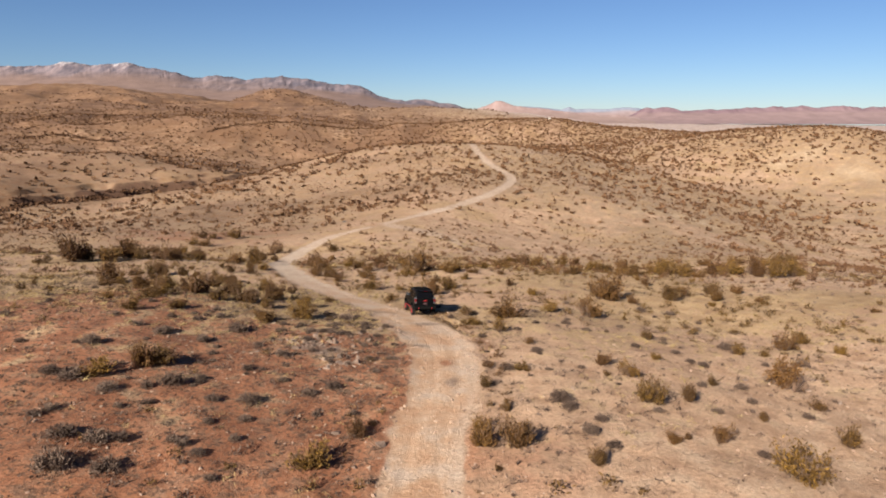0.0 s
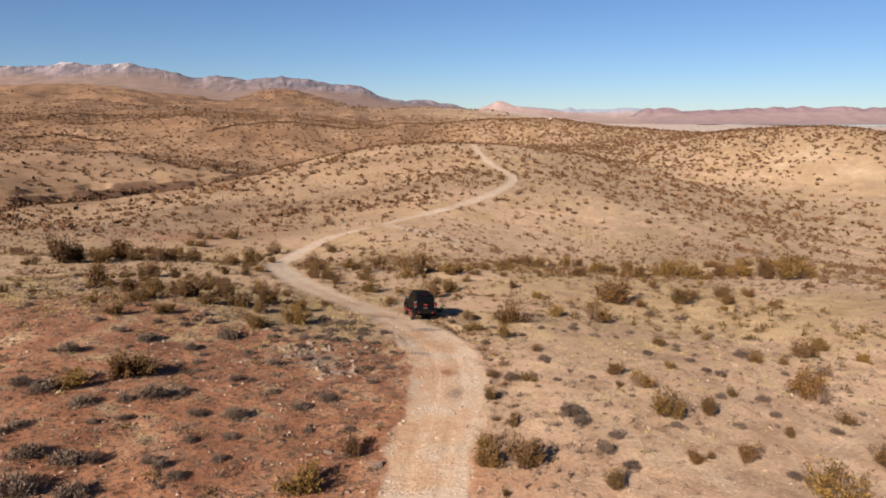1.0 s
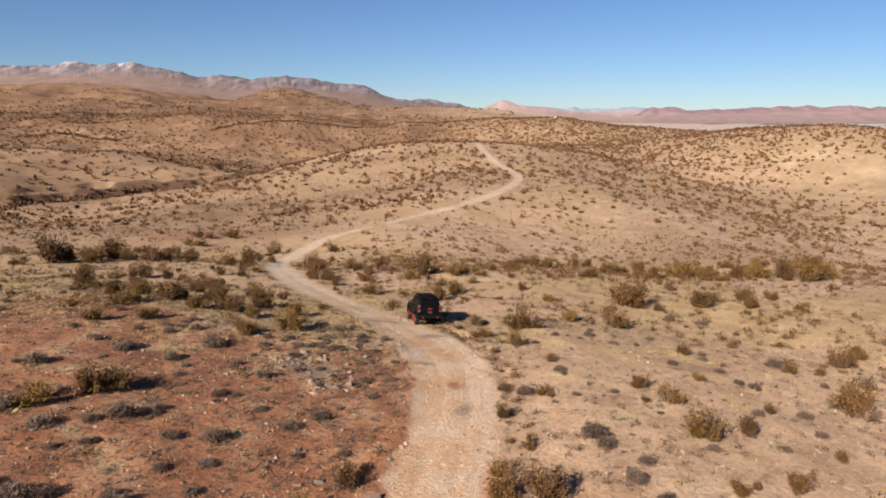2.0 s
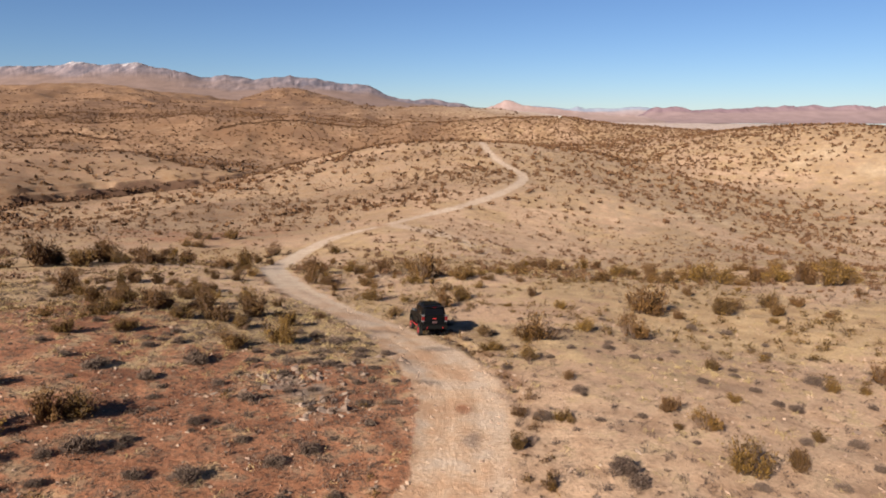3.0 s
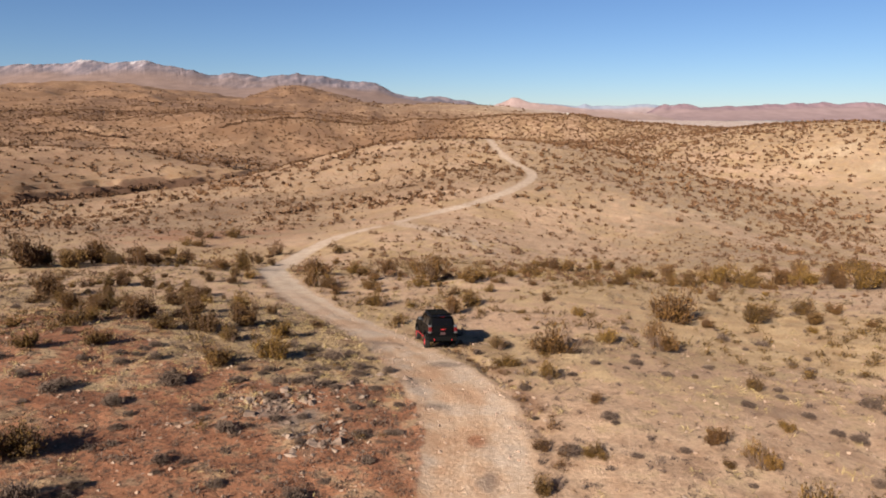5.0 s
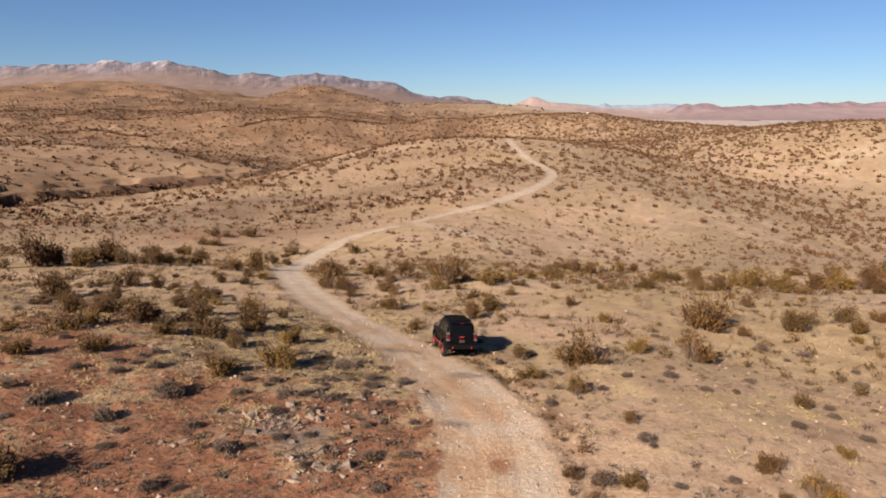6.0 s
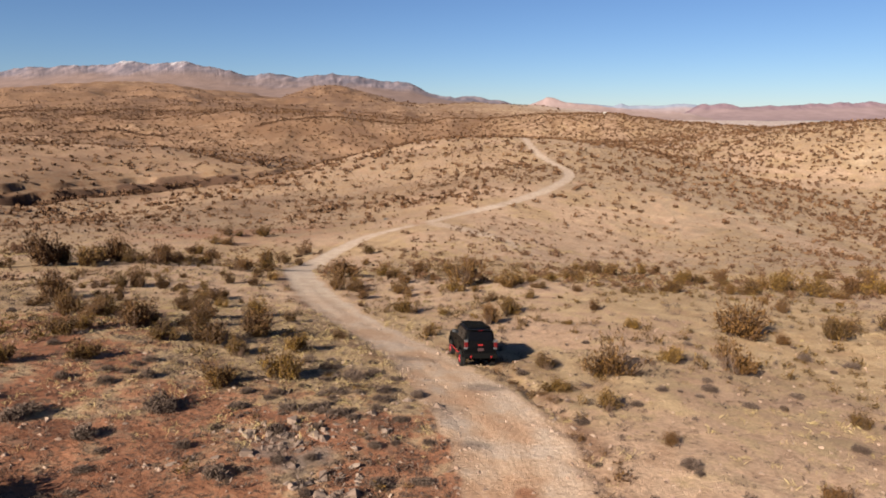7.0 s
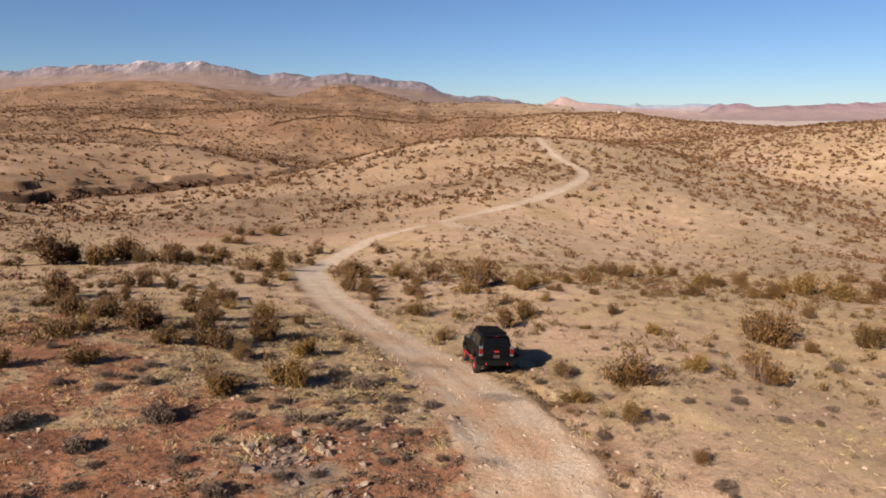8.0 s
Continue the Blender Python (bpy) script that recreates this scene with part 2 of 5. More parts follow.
STONE = stone_material("weathered_stone", ((0.1, (0.07, 0.042, 0.030)), (0.45, (0.19, 0.118, 0.082)), (0.75, (0.22, 0.150, 0.106)), (1.0, (0.27, 0.20, 0.15))))
SLAB = stone_material("grey_bedrock", ((0.1, (0.060, 0.037, 0.026)), (0.5, (0.115, 0.074, 0.053)), (1.0, (0.20, 0.142, 0.106))))
BLACK = paint("satin_black_paint", (0.0018, 0.0018, 0.0020), 0.35, gloss=0.05)
PLASTIC = paint("black_plastic", (0.003, 0.003, 0.003), 0.8, gloss=0.04)
RUBBER = paint("dusty_rubber", (0.010, 0.0085, 0.0075), 0.95, gloss=0.15)
RED = paint("red_paint", (0.20, 0.007, 0.008), 0.45, gloss=0.3)
CHROME = paint("clear_lamp_lens", (0.13, 0.13, 0.135), 0.15, 0.6)
TAIL = paint("lit_tail_lamp", (0.06, 0.0015, 0.0025), 0.25, 0.0, 0.05, 0.05)
TINT = paint("tinted_window_glass", (0.003, 0.003, 0.0035), 0.08, 0.0, 0.0, 0.0, 0.3, 0.06)
PLATE = paint("grimy_plate", (0.03, 0.012, 0.012), 0.5)
STEEL = paint("galvanised_steel", (0.30, 0.30, 0.31), 0.6, 0.4)
WHITE = paint("white_wall_paint", (0.36, 0.33, 0.29), 0.8)
BARK = paint("dark_bark", (0.07, 0.05, 0.038), 0.95)
DARKROCK = stone_material("dark_basalt", ((0.1, (0.02, 0.018, 0.017)), (1.0, (0.07, 0.06, 0.055))))

# ---- the land ----
# swells of the land: x, y, half-width across, half-width along, height
NEAR_SWELLS = [
    (-4, 37, 9, 20, -0.5), (-19, 33, 9, 20, 1.1), (11, 46, 10, 24, 0.6), (23, 43, 10, 24, -1.2),
    (-40, 30, 17, 39, 0.4), (45, 30, 25, 25, -0.5), (45, 30, 15, 15, -0.6), (28, 53, 32, 12, -0.4),
    (-27, 56, 18, 18, 1.8), (-60, -20, 87, 34, 1.0), (60, -20, 17, 39, -1.7), (-60, -20, 34, 77, 0.6),
    (-7, 65, 35, 13, -1.1), (17, 67, 14, 32, 1.0), (20, 75, 40, 16, 0.3), (-23, 95, 20, 20, -1.6),
    (-22, 104, 39, 15, 2.9), (-5, 115, 16, 37, -2.5),
]
NEAR_SWELLS_B = [
    (9, 123, 25, 25, 2.7), (-17, 46.5, 5, 7, -0.75), (24, 66, 8, 9, -0.5),
]
VALLEY_SWELLS = [
    (-26, 132, 27, 27, -4.0), (44, 128, 19, 43, 0.0), (-61, 124, 49, 19, 1.9), (21, 146, 20, 47, -5.6),
    (21, 146, 29, 29, -0.9), (21, 146, 52, 20, 3.5), (50, 175, 35, 35, -0.3), (-63, 171, 64, 25, 2.4),
    (-17, 184, 25, 58, -2.5), (30, 183, 25, 58, -5.6), (3, 193, 26, 60, 7.3), (98, 215, 81, 31, -4.7),
    (-57, 245, 86, 34, 0.0), (-57, 245, 34, 77, -3.6), (89, 242, 34, 78, 2.4), (28, 280, 37, 85, 6.7),
    (158, 240, 54, 54, -2.7), (158, 240, 59, 134, -9.9),
]
VALLEY_SWELLS_B = [
    (-107, 272, 55, 55, 0.9), (-149, 261, 56, 56, -8.1), (-130, 276, 40, 92, 7.2), (-27, 325, 61, 61, -2.0),
]
RIDGES = [
    (119, 314, 113, 44, -5.0), (140, 337, 68, 68, 9.8), (20, 412, 77, 77, 4.3), (-218, 357, 54, 124, -5.6),
    (-183, 392, 56, 129, -4.8), (154, 413, 147, 57, 13.3), (-69, 440, 58, 133, 15.0), (-115, 470, 63, 144, -22.5),
    (-115, 470, 161, 63, 9.3), (271, 420, 166, 65, -21.0), (271, 420, 65, 148, -5.7), (-43, 516, 172, 67, 11.3),
    (209, 475, 67, 153, -21.3), (126, 521, 99, 99, -12.5), (-288, 497, 74, 169, -2.5), (94, 567, 191, 74, 14.2),
    (334, 480, 75, 172, 0.9), (-191, 560, 196, 76, 1.1),
]
RIDGES_B = [
    (290, 520, 110, 110, 33.5), (385, 630, 80, 80, -4.5), (268, 690, 55, 80, 8.0), (45, 480, 60, 60, 2.6), (-43, 600, 111, 111, -12.8),
]
FAR_HILLS = [
    (220, 660, 230, 89, -1.0), (128, 750, 112, 136, 0.0), (433, 620, 97, 221, -9.6), (-293, 726, 143, 143, -18.8),
    (-58, 820, 151, 151, 3.5), (-58, 820, 271, 105, 43.8), (-58, 820, 105, 241, -26.4), (378, 950, 187, 187, -11.2),
    (-152, 1062, 352, 137, 9.9), (202, 1100, 204, 204, -11.3), (-588, 1000, 230, 526, 9.3), (157, 1600, 292, 292, 19.0),
    (-806, 1400, 293, 293, 38.9), (-806, 1400, 821, 319, -1.4), (-806, 1400, 205, 469, 7.5), (-34, 1700, 309, 309, 34.5),
    (537, 2000, 1051, 409, 5.4), (537, 2000, 263, 601, -9.2),
]
FAR_HILLS_B = [
    (246, 2500, 1274, 495, 25.2), (-960, 2550, 330, 320, 19.0), (-776, 2400, 457, 457, 6.6), (-776, 2400, 710, 710, 38.5), (-1494, 2400, 511, 511, 50.0),
    (-1494, 2400, 358, 818, 57.0),
]
SWELLS = np.array(NEAR_SWELLS + NEAR_SWELLS_B + VALLEY_SWELLS + VALLEY_SWELLS_B + RIDGES + RIDGES_B + FAR_HILLS + FAR_HILLS_B, float)


def smooth(a, b, v):
    t = np.clip((v - a) / (b - a), 0, 1)
    return t * t * (3 - 2 * t)


def lattice(ix, iy, seed):
    n = (ix * 374761393 + iy * 668265263 + seed * 97531) & 0xFFFFFFFF
    n = ((n ^ (n >> 13)) * 1274126177) & 0xFFFFFFFF
    return ((n ^ (n >> 16)) & 0xFFFF) / 65535.0


def rough(x, y, seed=0):
    """Value noise, -1 to 1, one cell a unit."""
    fx, fy = np.floor(x), np.floor(y)
    ix, iy = fx.astype(np.int64), fy.astype(np.int64)
    u, v = x - fx, y - fy
    u, v = u * u * (3 - 2 * u), v * v * (3 - 2 * v)
    a, b = lattice(ix, iy, seed), lattice(ix + 1, iy, seed)
    c, d = lattice(ix, iy + 1, seed), lattice(ix + 1, iy + 1, seed)
    return 2 * (a * (1 - u) * (1 - v) + b * u * (1 - v) + c * (1 - u) * v + d * u * v) - 1


def fractal(x, y, octaves=4, seed=0):
    total, amp = 0.0, 1.0
    for k in range(octaves):
        total = total + amp * rough(x * 2 ** k + 17.3 * k, y * 2 ** k - 9.1 * k, seed + k)
        amp *= 0.5
    return total


def spline(points, step):
    """A smooth line through plan points."""
    p = [Vector((*a, 0)) for a in points]
    out = []
    for i in range(len(p) - 1):
        a, b, c, d = p[max(i - 1, 0)], p[i], p[i + 1], p[min(i + 2, len(p) - 1)]
        n = max(2, int((c - b).length / step))
        for k in range(n):
            t = k / n
            q = 0.5 * ((2 * b) + (c - a) * t + (2 * a - 5 * b + 4 * c - d) * t * t + (3 * b - a - 3 * c + d) * t ** 3)
            out.append((q.x, q.y))
    return np.array(out + [tuple(p[-1][:2])])


def off_line(x, y, line):
    """Distance from plan points to a line, and how far each lies to its right."""
    best, side = np.full(len(x), 1e9), np.zeros(len(x))
    for a, b in zip(line[:-1], line[1:]):
        e = b - a
        t = np.clip(((x - a[0]) * e[0] + (y - a[1]) * e[1]) / (e @ e), 0, 1)
        dx, dy = x - a[0] - t * e[0], y - a[1] - t * e[1]
        d = np.hypot(dx, dy)
        near = d < best
        best = np.where(near, d, best)
        side = np.where(near, np.sign(dx * e[1] - dy * e[0]) * d, side)
    return best, side


ROAD_PLAN = [
    (-1.5, -30), (-1.3, 10), (-1.1, 27), (-0.5, 34), (0.2, 38.6), (0.3, 43), (-0.1, 47.4), (-1.8, 53), (-5, 60.2), (-8.5, 66.3), (-12.8, 73.8),
    (-18, 84), (-22.8, 95), (-27.6, 108), (-31.8, 126), (-33.2, 144), (-32.6, 160), (-29.8, 172.5), (-24, 181.8), (-17.2, 190), (-9.8, 201),
    (-1.2, 213.2), (7.2, 227), (13, 238), (18.8, 250), (26, 270), (31.2, 296), (32, 319), (28.2, 341), (24.5, 365), (21.5, 396), (20.5, 430), (20, 470)]
SPUR_PLAN = [(-17, 188), (-9, 177.5), (-1.6, 171), (3.7, 164.5), (7.4, 157)]
ROAD = spline(ROAD_PLAN, 3.0)
SPUR = spline(SPUR_PLAN, 4.0)
ARROYO = spline([(-310, 280), (-252, 326), (-231, 355), (-214, 385), (-200, 408), (-190, 418), (-178, 428), (-164, 444), (-150, 470), (-142, 520)], 10.0)
ROAD_BOX = (-60, 60, -30, 470)


def base_height(x, y):
    r = np.hypot(x, y)
    z = -16 * smooth(45, 170, y) - 28 * smooth(900, 1900, r)
    for cx, cy, wx, wy, h in SWELLS:
        z = z + h * np.exp(-((x - cx) ** 2 / (2 * wx * wx) + (y - cy) ** 2 / (2 * wy * wy)))
    return z


def road_offset(x, y):
    d, s = np.full(len(x), 99.0), np.full(len(x), 99.0)
    k = np.where((x > ROAD_BOX[0]) & (x < ROAD_BOX[1]) & (y > ROAD_BOX[2]) & (y < ROAD_BOX[3]))[0]
    for i in range(0, len(k), 40000):
        j = k[i:i + 40000]
        d[j], s[j] = off_line(x[j], y[j], ROAD)
    return d, s


def height(x, y):
    x, y = np.atleast_1d(np.asarray(x, float)), np.atleast_1d(np.asarray(y, float))
    r = np.hypot(x, y)
    z = base_height(x, y)
    d, s = road_offset(x, y)
    wild = smooth(1.6, 4.0, d)
    z = z + (0.12 * fractal(x / 4.0, y / 4.0, 4, 3)) * (0.25 + 0.75 * wild)
    z = z + 1.1 * fractal(x / 45.0, y / 45.0, 3, 11) * smooth(100, 350, r) * smooth(3, 30, d)
    # gullies run down the far slopes
    z = z + 9.0 * (0.45 - np.abs(fractal(x / 120.0, y / 170.0, 4, 23))) * smooth(380, 800, r) * (0.5 + 0.5 * smooth(0, -150, x))
    z = z + 24.0 * (0.4 - np.abs(fractal(x / 300.0, y / 420.0, 5, 21))) * smooth(1000, 2200, r) * smooth(400, -300, x)
    # a round hill behind the second ridge, and a dry wash with a cut bank
    z = z + 62 * np.exp(-(((x + 455) / 150) ** 2 + ((y - 1950) / 260) ** 2)) - 14 * np.exp(-(((x + 700) / 130) ** 2 + ((y - 2100) / 400) ** 2))
    k = np.where((x > -320) & (x < -110) & (y > 300) & (y < 580))[0]
    if len(k):
        da, sa = off_line(x[k], y[k], ARROYO)
        da = da + 4.0 * fractal(x[k] / 22.0, y[k] / 22.0, 3, 41)
        deep = (2.4 + 3.4 * smooth(460, 400, y[k])) * (0.75 + 0.5 * rough(x[k] / 30.0, y[k] / 30.0, 43))
        z[k] = z[k] - deep * (1 - smooth(3.0, 4.6, np.where(sa < 0, da, da * 0.35))) - 0.7 * deep * (1 - smooth(12.0, 13.8, np.where(sa < 0, da, da * 0.5)))
    # the track lies a little sunk, with two worn ruts and a low berm
    z = z - 0.05 * (1 - smooth(1.2, 3.0, d)) + 0.04 * np.exp(-((d - 2.5) / 0.5) ** 2) * (1 + rough(x / 1.7, y / 1.7, 19))
    z = z - 0.03 * np.exp(-((np.abs(s) - 0.8) / 0.28) ** 2)
    # a washed-out edge along the bend
    z = z - (0.14 + 0.12 * rough(x / 1.3, y / 1.3, 28)) * np.exp(-((s - 3.3 - 0.7 * rough(x / 2.0, y / 2.0, 27)) / 0.6) ** 2) * smooth(42, 47, y) * smooth(70, 64, y)
    return z


def road_half(y):
    return 1.95 + 0.2 * smooth(150, 300, y) + 0.75 * np.exp(-((y - 50) / 11) ** 2)


def grid_object(name, x, y, z, rows, cols, mat, closed=False):
    me = bpy.data.meshes.new(name)
    i = np.arange(rows - 1)[:, None] * cols + np.arange(cols if closed else cols - 1)[None]
    nxt = np.arange(rows - 1)[:, None] * cols + (np.arange(cols if closed else cols - 1)[None] + 1) % cols
    faces = np.stack([i, nxt, nxt + cols, i + cols], -1).reshape(-1, 4)
    me.vertices.add(rows * cols)
    me.vertices.foreach_set("co", np.stack([x, y, z], -1).astype(np.float32).ravel())
    me.loops.add(faces.size)
    me.loops.foreach_set("vertex_index", faces.ravel().astype(np.int32))
    me.polygons.add(len(faces))
    me.polygons.foreach_set("loop_start", np.arange(0, faces.size, 4, dtype=np.int32))
    me.update(calc_edges=True)
    me.polygons.foreach_set("use_smooth", np.ones(len(faces), bool))
    me.materials.append(mat)
    return new(name, me)


def build_ground():
    ang = np.radians(np.concatenate([np.linspace(-48, 48, 450), np.linspace(48, 312, 50)[1:-1]]))
    rad = np.concatenate([[0.0], np.arange(1.5, 24, 1.5), np.arange(24, 90, 0.3), np.geomspace(90, 360, 220), np.arange(361.5, 520, 1.5), np.geomspace(520, 4700, 185)])
    R, A = np.meshgrid(rad, ang, indexing="ij")
    x, y = (R * np.sin(A)).ravel(), (R * np.cos(A)).ravel()
    z = height(x, y)
    ob = grid_object("ground", x, y, z, len(rad), len(ang), GROUND, True)
    d, s = road_offset(x, y)
    n1, n2 = fractal(x / 14, y / 14, 3, 5), fractal(x / 60, y / 60, 3, 7)
    r = np.hypot(x, y)
    on = 1 - smooth(-0.35, 0.35, d - road_half(y) + 0.35 * fractal(x / 1.8, y / 1.8, 3, 9))
    k = np.where((np.abs(x) < 60) & (y > 120) & (y < 230))[0]
    ds, _ = off_line(x[k], y[k], SPUR)
    on[k] = np.maximum(on[k], 0.75 * (1 - smooth(1.4, 3.0, ds)) * smooth(150, 168, y[k]))
    red = np.maximum(smooth(0.5, -2.5, s + 1.5 * n1), 0.15 * smooth(40, 28, y + 6 * n1) * smooth(12, 4, x)) * smooth(74, 46, y + 9 * n1) + (0.3 + 0.15 * smooth(90, 60, y)) * smooth(0.0, 0.7, n2)
    red = np.maximum(red, 0.75 * np.exp(-(((x + 75) / 45) ** 2 + ((y - 190) / 40) ** 2)))
    straw = smooth(46, 70, y) * (0.5 + 0.35 * n2 + 0.4 * n1) + 0.3 * smooth(-0.1, 0.7, n1) + 0.25 * smooth(48, 60, y + 6 * n1) * smooth(110, 90, y) * smooth(2, -4, s)
    brush = smooth(380, 900, r)
    slab = np.zeros(len(x))
    for cx, cy, wx, wy in ((0.6, 40.0, 0.65, 1.1), (-1.6, 47.5, 1.2, 0.6), (-3.9, 51.2, 2.2, 0.9), (-6.0, 61.0, 2.2, 0.9), (-9.5, 45.0, 2.6, 2.2), (-1.3, 55.5, 1.4, 0.8)):
        slab = np.maximum(slab, np.exp(-(((x - cx) / wx) ** 2 + ((y - cy) / wy) ** 2)))
    slab = 0.9 * slab * (0.75 + 0.5 * fractal(x / 1.1, y / 1.1, 3, 15))
    pale = np.exp(-((s - 1.75) / 0.6) ** 2) * 0.5 * smooth(110, 60, y) + 0.9 * smooth(52, 100, y)
    earth = np.exp(-(((x - 0.3) / 0.6) ** 2 + ((y - 43.5) / 0.9) ** 2)) + np.exp(-(((x + 19) / 2.2) ** 2 + ((y - 188) / 2.5) ** 2))
    red = np.maximum(red, (0.42 + 0.3 * n1) * smooth(0, -4, s) * smooth(46, 60, y) * smooth(125, 95, y))
    red = np.maximum(red, 0.42 * np.exp(-(((x - 4) / 14) ** 2 + ((y - 62) / 16) ** 2)))
    red = np.maximum(red, 1.3 * earth)
    on = on * (1 - 0.9 * earth)
    hill = np.exp(-((x + 5) / 260) ** 2 - ((y - 1600) / 330) ** 2)
    brown = 0.6 * smooth(260, 700, r) * (0.2 + 0.8 * smooth(60, -160, x)) * (0.85 + 0.4 * n2) * (1 - 0.9 * hill) + (0.12 + 0.5 * smooth(40, -30, x)) * smooth(110, 210, y) * smooth(200, 40, x) * (0.8 + 0.5 * n2)
    brown = brown + 0.75 * np.exp(-((s - 3.4 - 0.5 * n1) / 0.6) ** 2) * smooth(41, 47, y) * smooth(72, 64, y) * smooth(-0.6, 0.2, fractal(x / 1.6, y / 1.6, 3, 29))
    brown = brown + 0.8 * np.exp(-((s + 2.7 + 0.5 * n1) / 0.55) ** 2) * smooth(56, 62, y) * smooth(112, 100, y) * smooth(-0.6, 0.2, fractal(x / 1.8, y / 1.8, 3, 31))
    # a strip along the wash, darkened for brush and undercut shade
    bank_dark = np.zeros(len(x))
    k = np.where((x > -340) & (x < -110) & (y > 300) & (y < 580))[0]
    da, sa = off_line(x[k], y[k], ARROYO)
    bank_dark[k] = (1 - smooth(4.0, 10.0, da + 5.0 * fractal(x[k] / 18.0, y[k] / 18.0, 3, 45))) * smooth(540, 440, y[k])
    bare = np.zeros(len(x))
    for cx, cy, wx, wy in ((272, 484, 20, 14), (274, 440, 14, 24), (246, 476, 8, 10), (-118, 788, 7, 22), (90, 250, 22, 10)):
        bare = np.maximum(bare, np.exp(-(((x - cx) / wx) ** 2 + ((y - cy) / wy) ** 2)))
    bare = bare * (0.3 + 0.6 * fractal(x / 14, y / 14, 3, 59)) + 0.6 * hill
    bands = smooth(0.0, 0.55, fractal(x / 240, y / 75, 3, 63)) * smooth(480, 800, r) * smooth(100, -120, x) * (1 - hill)
    plain = smooth(1250, 1700, r) * smooth(-100, 250, x)
    for name, v in (("litter", smooth(3, -4, s + 3 * n1) * smooth(110, 70, y) * smooth(-0.8, 0.2, n1)), ("thicket", 0.85 * bands + 1.0 * np.exp(-((x + 420) / 300) ** 2 - ((y - 1680) / 420) ** 2) + 0.3 * smooth(750, 1250, r) * smooth(250, -100, x) * (1 - hill)), ("bare", bare), ("grit", smooth(95, 170, y) * (0.75 + 0.5 * n2) * (1 - 0.5 * smooth(600, 1000, r)) * (1 - on) * (1 - np.clip(bank_dark, 0, 1))), ("plain", plain), ("brown", brown), ("bank_dark", bank_dark), ("slab", slab), ("pale", pale), ("road", on), ("red", red), ("straw", straw), ("brush", brush)):
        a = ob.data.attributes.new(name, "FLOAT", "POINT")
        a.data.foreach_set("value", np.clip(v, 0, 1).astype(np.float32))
    return tagged(ob, "stony desert ground of red and tan soil with dry grass", "ground", kind="structure")


build_ground()


# ---- far ranges ----
JAGGED = 0.014


def ridge_range(name, label, mat, dist, depth, skyline, foot, seed, rugged):
    """A range across the view: skyline gives tangents of bearing and of height over the eye."""
    b = np.array(skyline)
    cols = int((b[-1, 0] - b[0, 0]) * 900) + 2
    rows = 60
    u = np.linspace(b[0, 0], b[-1, 0], cols)
    crest = 17 + dist * (np.interp(u, b[:, 0], b[:, 1]) + JAGGED * rugged * (fractal(u * 22, u * 0 + seed, 4, seed) - 0.2))
    mean = np.convolve(np.pad(crest, 60, mode="edge"), np.ones(121) / 121, mode="valid")
    v = np.linspace(0, 1, rows)
    U, V = np.meshgrid(u, v, indexing="ij")
    Y = dist - depth * (1 - np.minimum(V / 0.8, 1.0)) + depth * 0.4 * np.maximum(V - 0.8, 0) / 0.2
    X = U * Y
    up = np.where(V < 0.8, (V / 0.8) ** 2.3, 1 - 0.6 * (V - 0.8) / 0.2)
    rocky = smooth(0.66, 0.77, V + 0.035 * fractal(X / 420.0, 9 * V, 4, seed + 5))
    cut = rocky * np.abs(fractal(X / 190.0 + 1.6 * fractal(X / 260.0, 4.0 * V, 3, seed + 3), 7.0 * V + seed, 5, seed))
    top = mean[:, None] + (crest - mean)[:, None] * smooth(0.62, 0.80, V)
    Z = foot + (top - foot) * up * (1 - rugged * 0.7 * cut * np.where(V < 0.8, 1 - (V / 0.8) ** 6, 0.5))
    Z = Z + rugged * 12 * fractal(X / 60.0, Y / 60.0, 4, seed + 9) * rocky
    ob = grid_object(name, X.ravel(), Y.ravel(), Z.ravel(), cols, rows, mat)
    a = ob.data.attributes.new("rocky", "FLOAT", "POINT")
    a.data.foreach_set("value", rocky.ravel().astype(np.float32))
    return tagged(ob, label, "mountains", kind="structure")


def skyline(points):
    """Bearing and height of a skyline from (bearing, height) in thousandths."""
    return [(a / 1000, h / 1000) for a, h in points]


ridge_range("mountain_range", "rocky mountain range with traces of snow, coloured mauve for haze", MOUNTAIN, 4400, 2100, skyline((
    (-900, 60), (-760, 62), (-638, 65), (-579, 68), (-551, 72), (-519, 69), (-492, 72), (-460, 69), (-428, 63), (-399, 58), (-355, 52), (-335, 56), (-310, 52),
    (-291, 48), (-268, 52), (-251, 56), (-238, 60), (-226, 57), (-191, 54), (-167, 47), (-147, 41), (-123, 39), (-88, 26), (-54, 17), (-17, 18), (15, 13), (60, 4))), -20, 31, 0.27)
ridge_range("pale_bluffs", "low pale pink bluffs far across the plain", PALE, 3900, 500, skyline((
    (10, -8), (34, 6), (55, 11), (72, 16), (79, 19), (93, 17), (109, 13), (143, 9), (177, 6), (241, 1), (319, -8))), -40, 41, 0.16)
ridge_range("blue_range", "low range on the horizon, coloured blue for haze", HAZEBLUE, 4600, 300, skyline((
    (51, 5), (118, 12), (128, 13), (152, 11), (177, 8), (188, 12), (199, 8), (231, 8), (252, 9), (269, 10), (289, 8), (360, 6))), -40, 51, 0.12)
ridge_range("red_mesa", "long flat-topped red mesa, haze in its colour, behind a pale plain", MESA, 4500, 700, skyline((
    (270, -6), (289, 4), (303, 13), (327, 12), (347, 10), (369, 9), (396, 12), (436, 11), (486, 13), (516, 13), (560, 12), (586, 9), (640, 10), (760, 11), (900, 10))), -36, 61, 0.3)


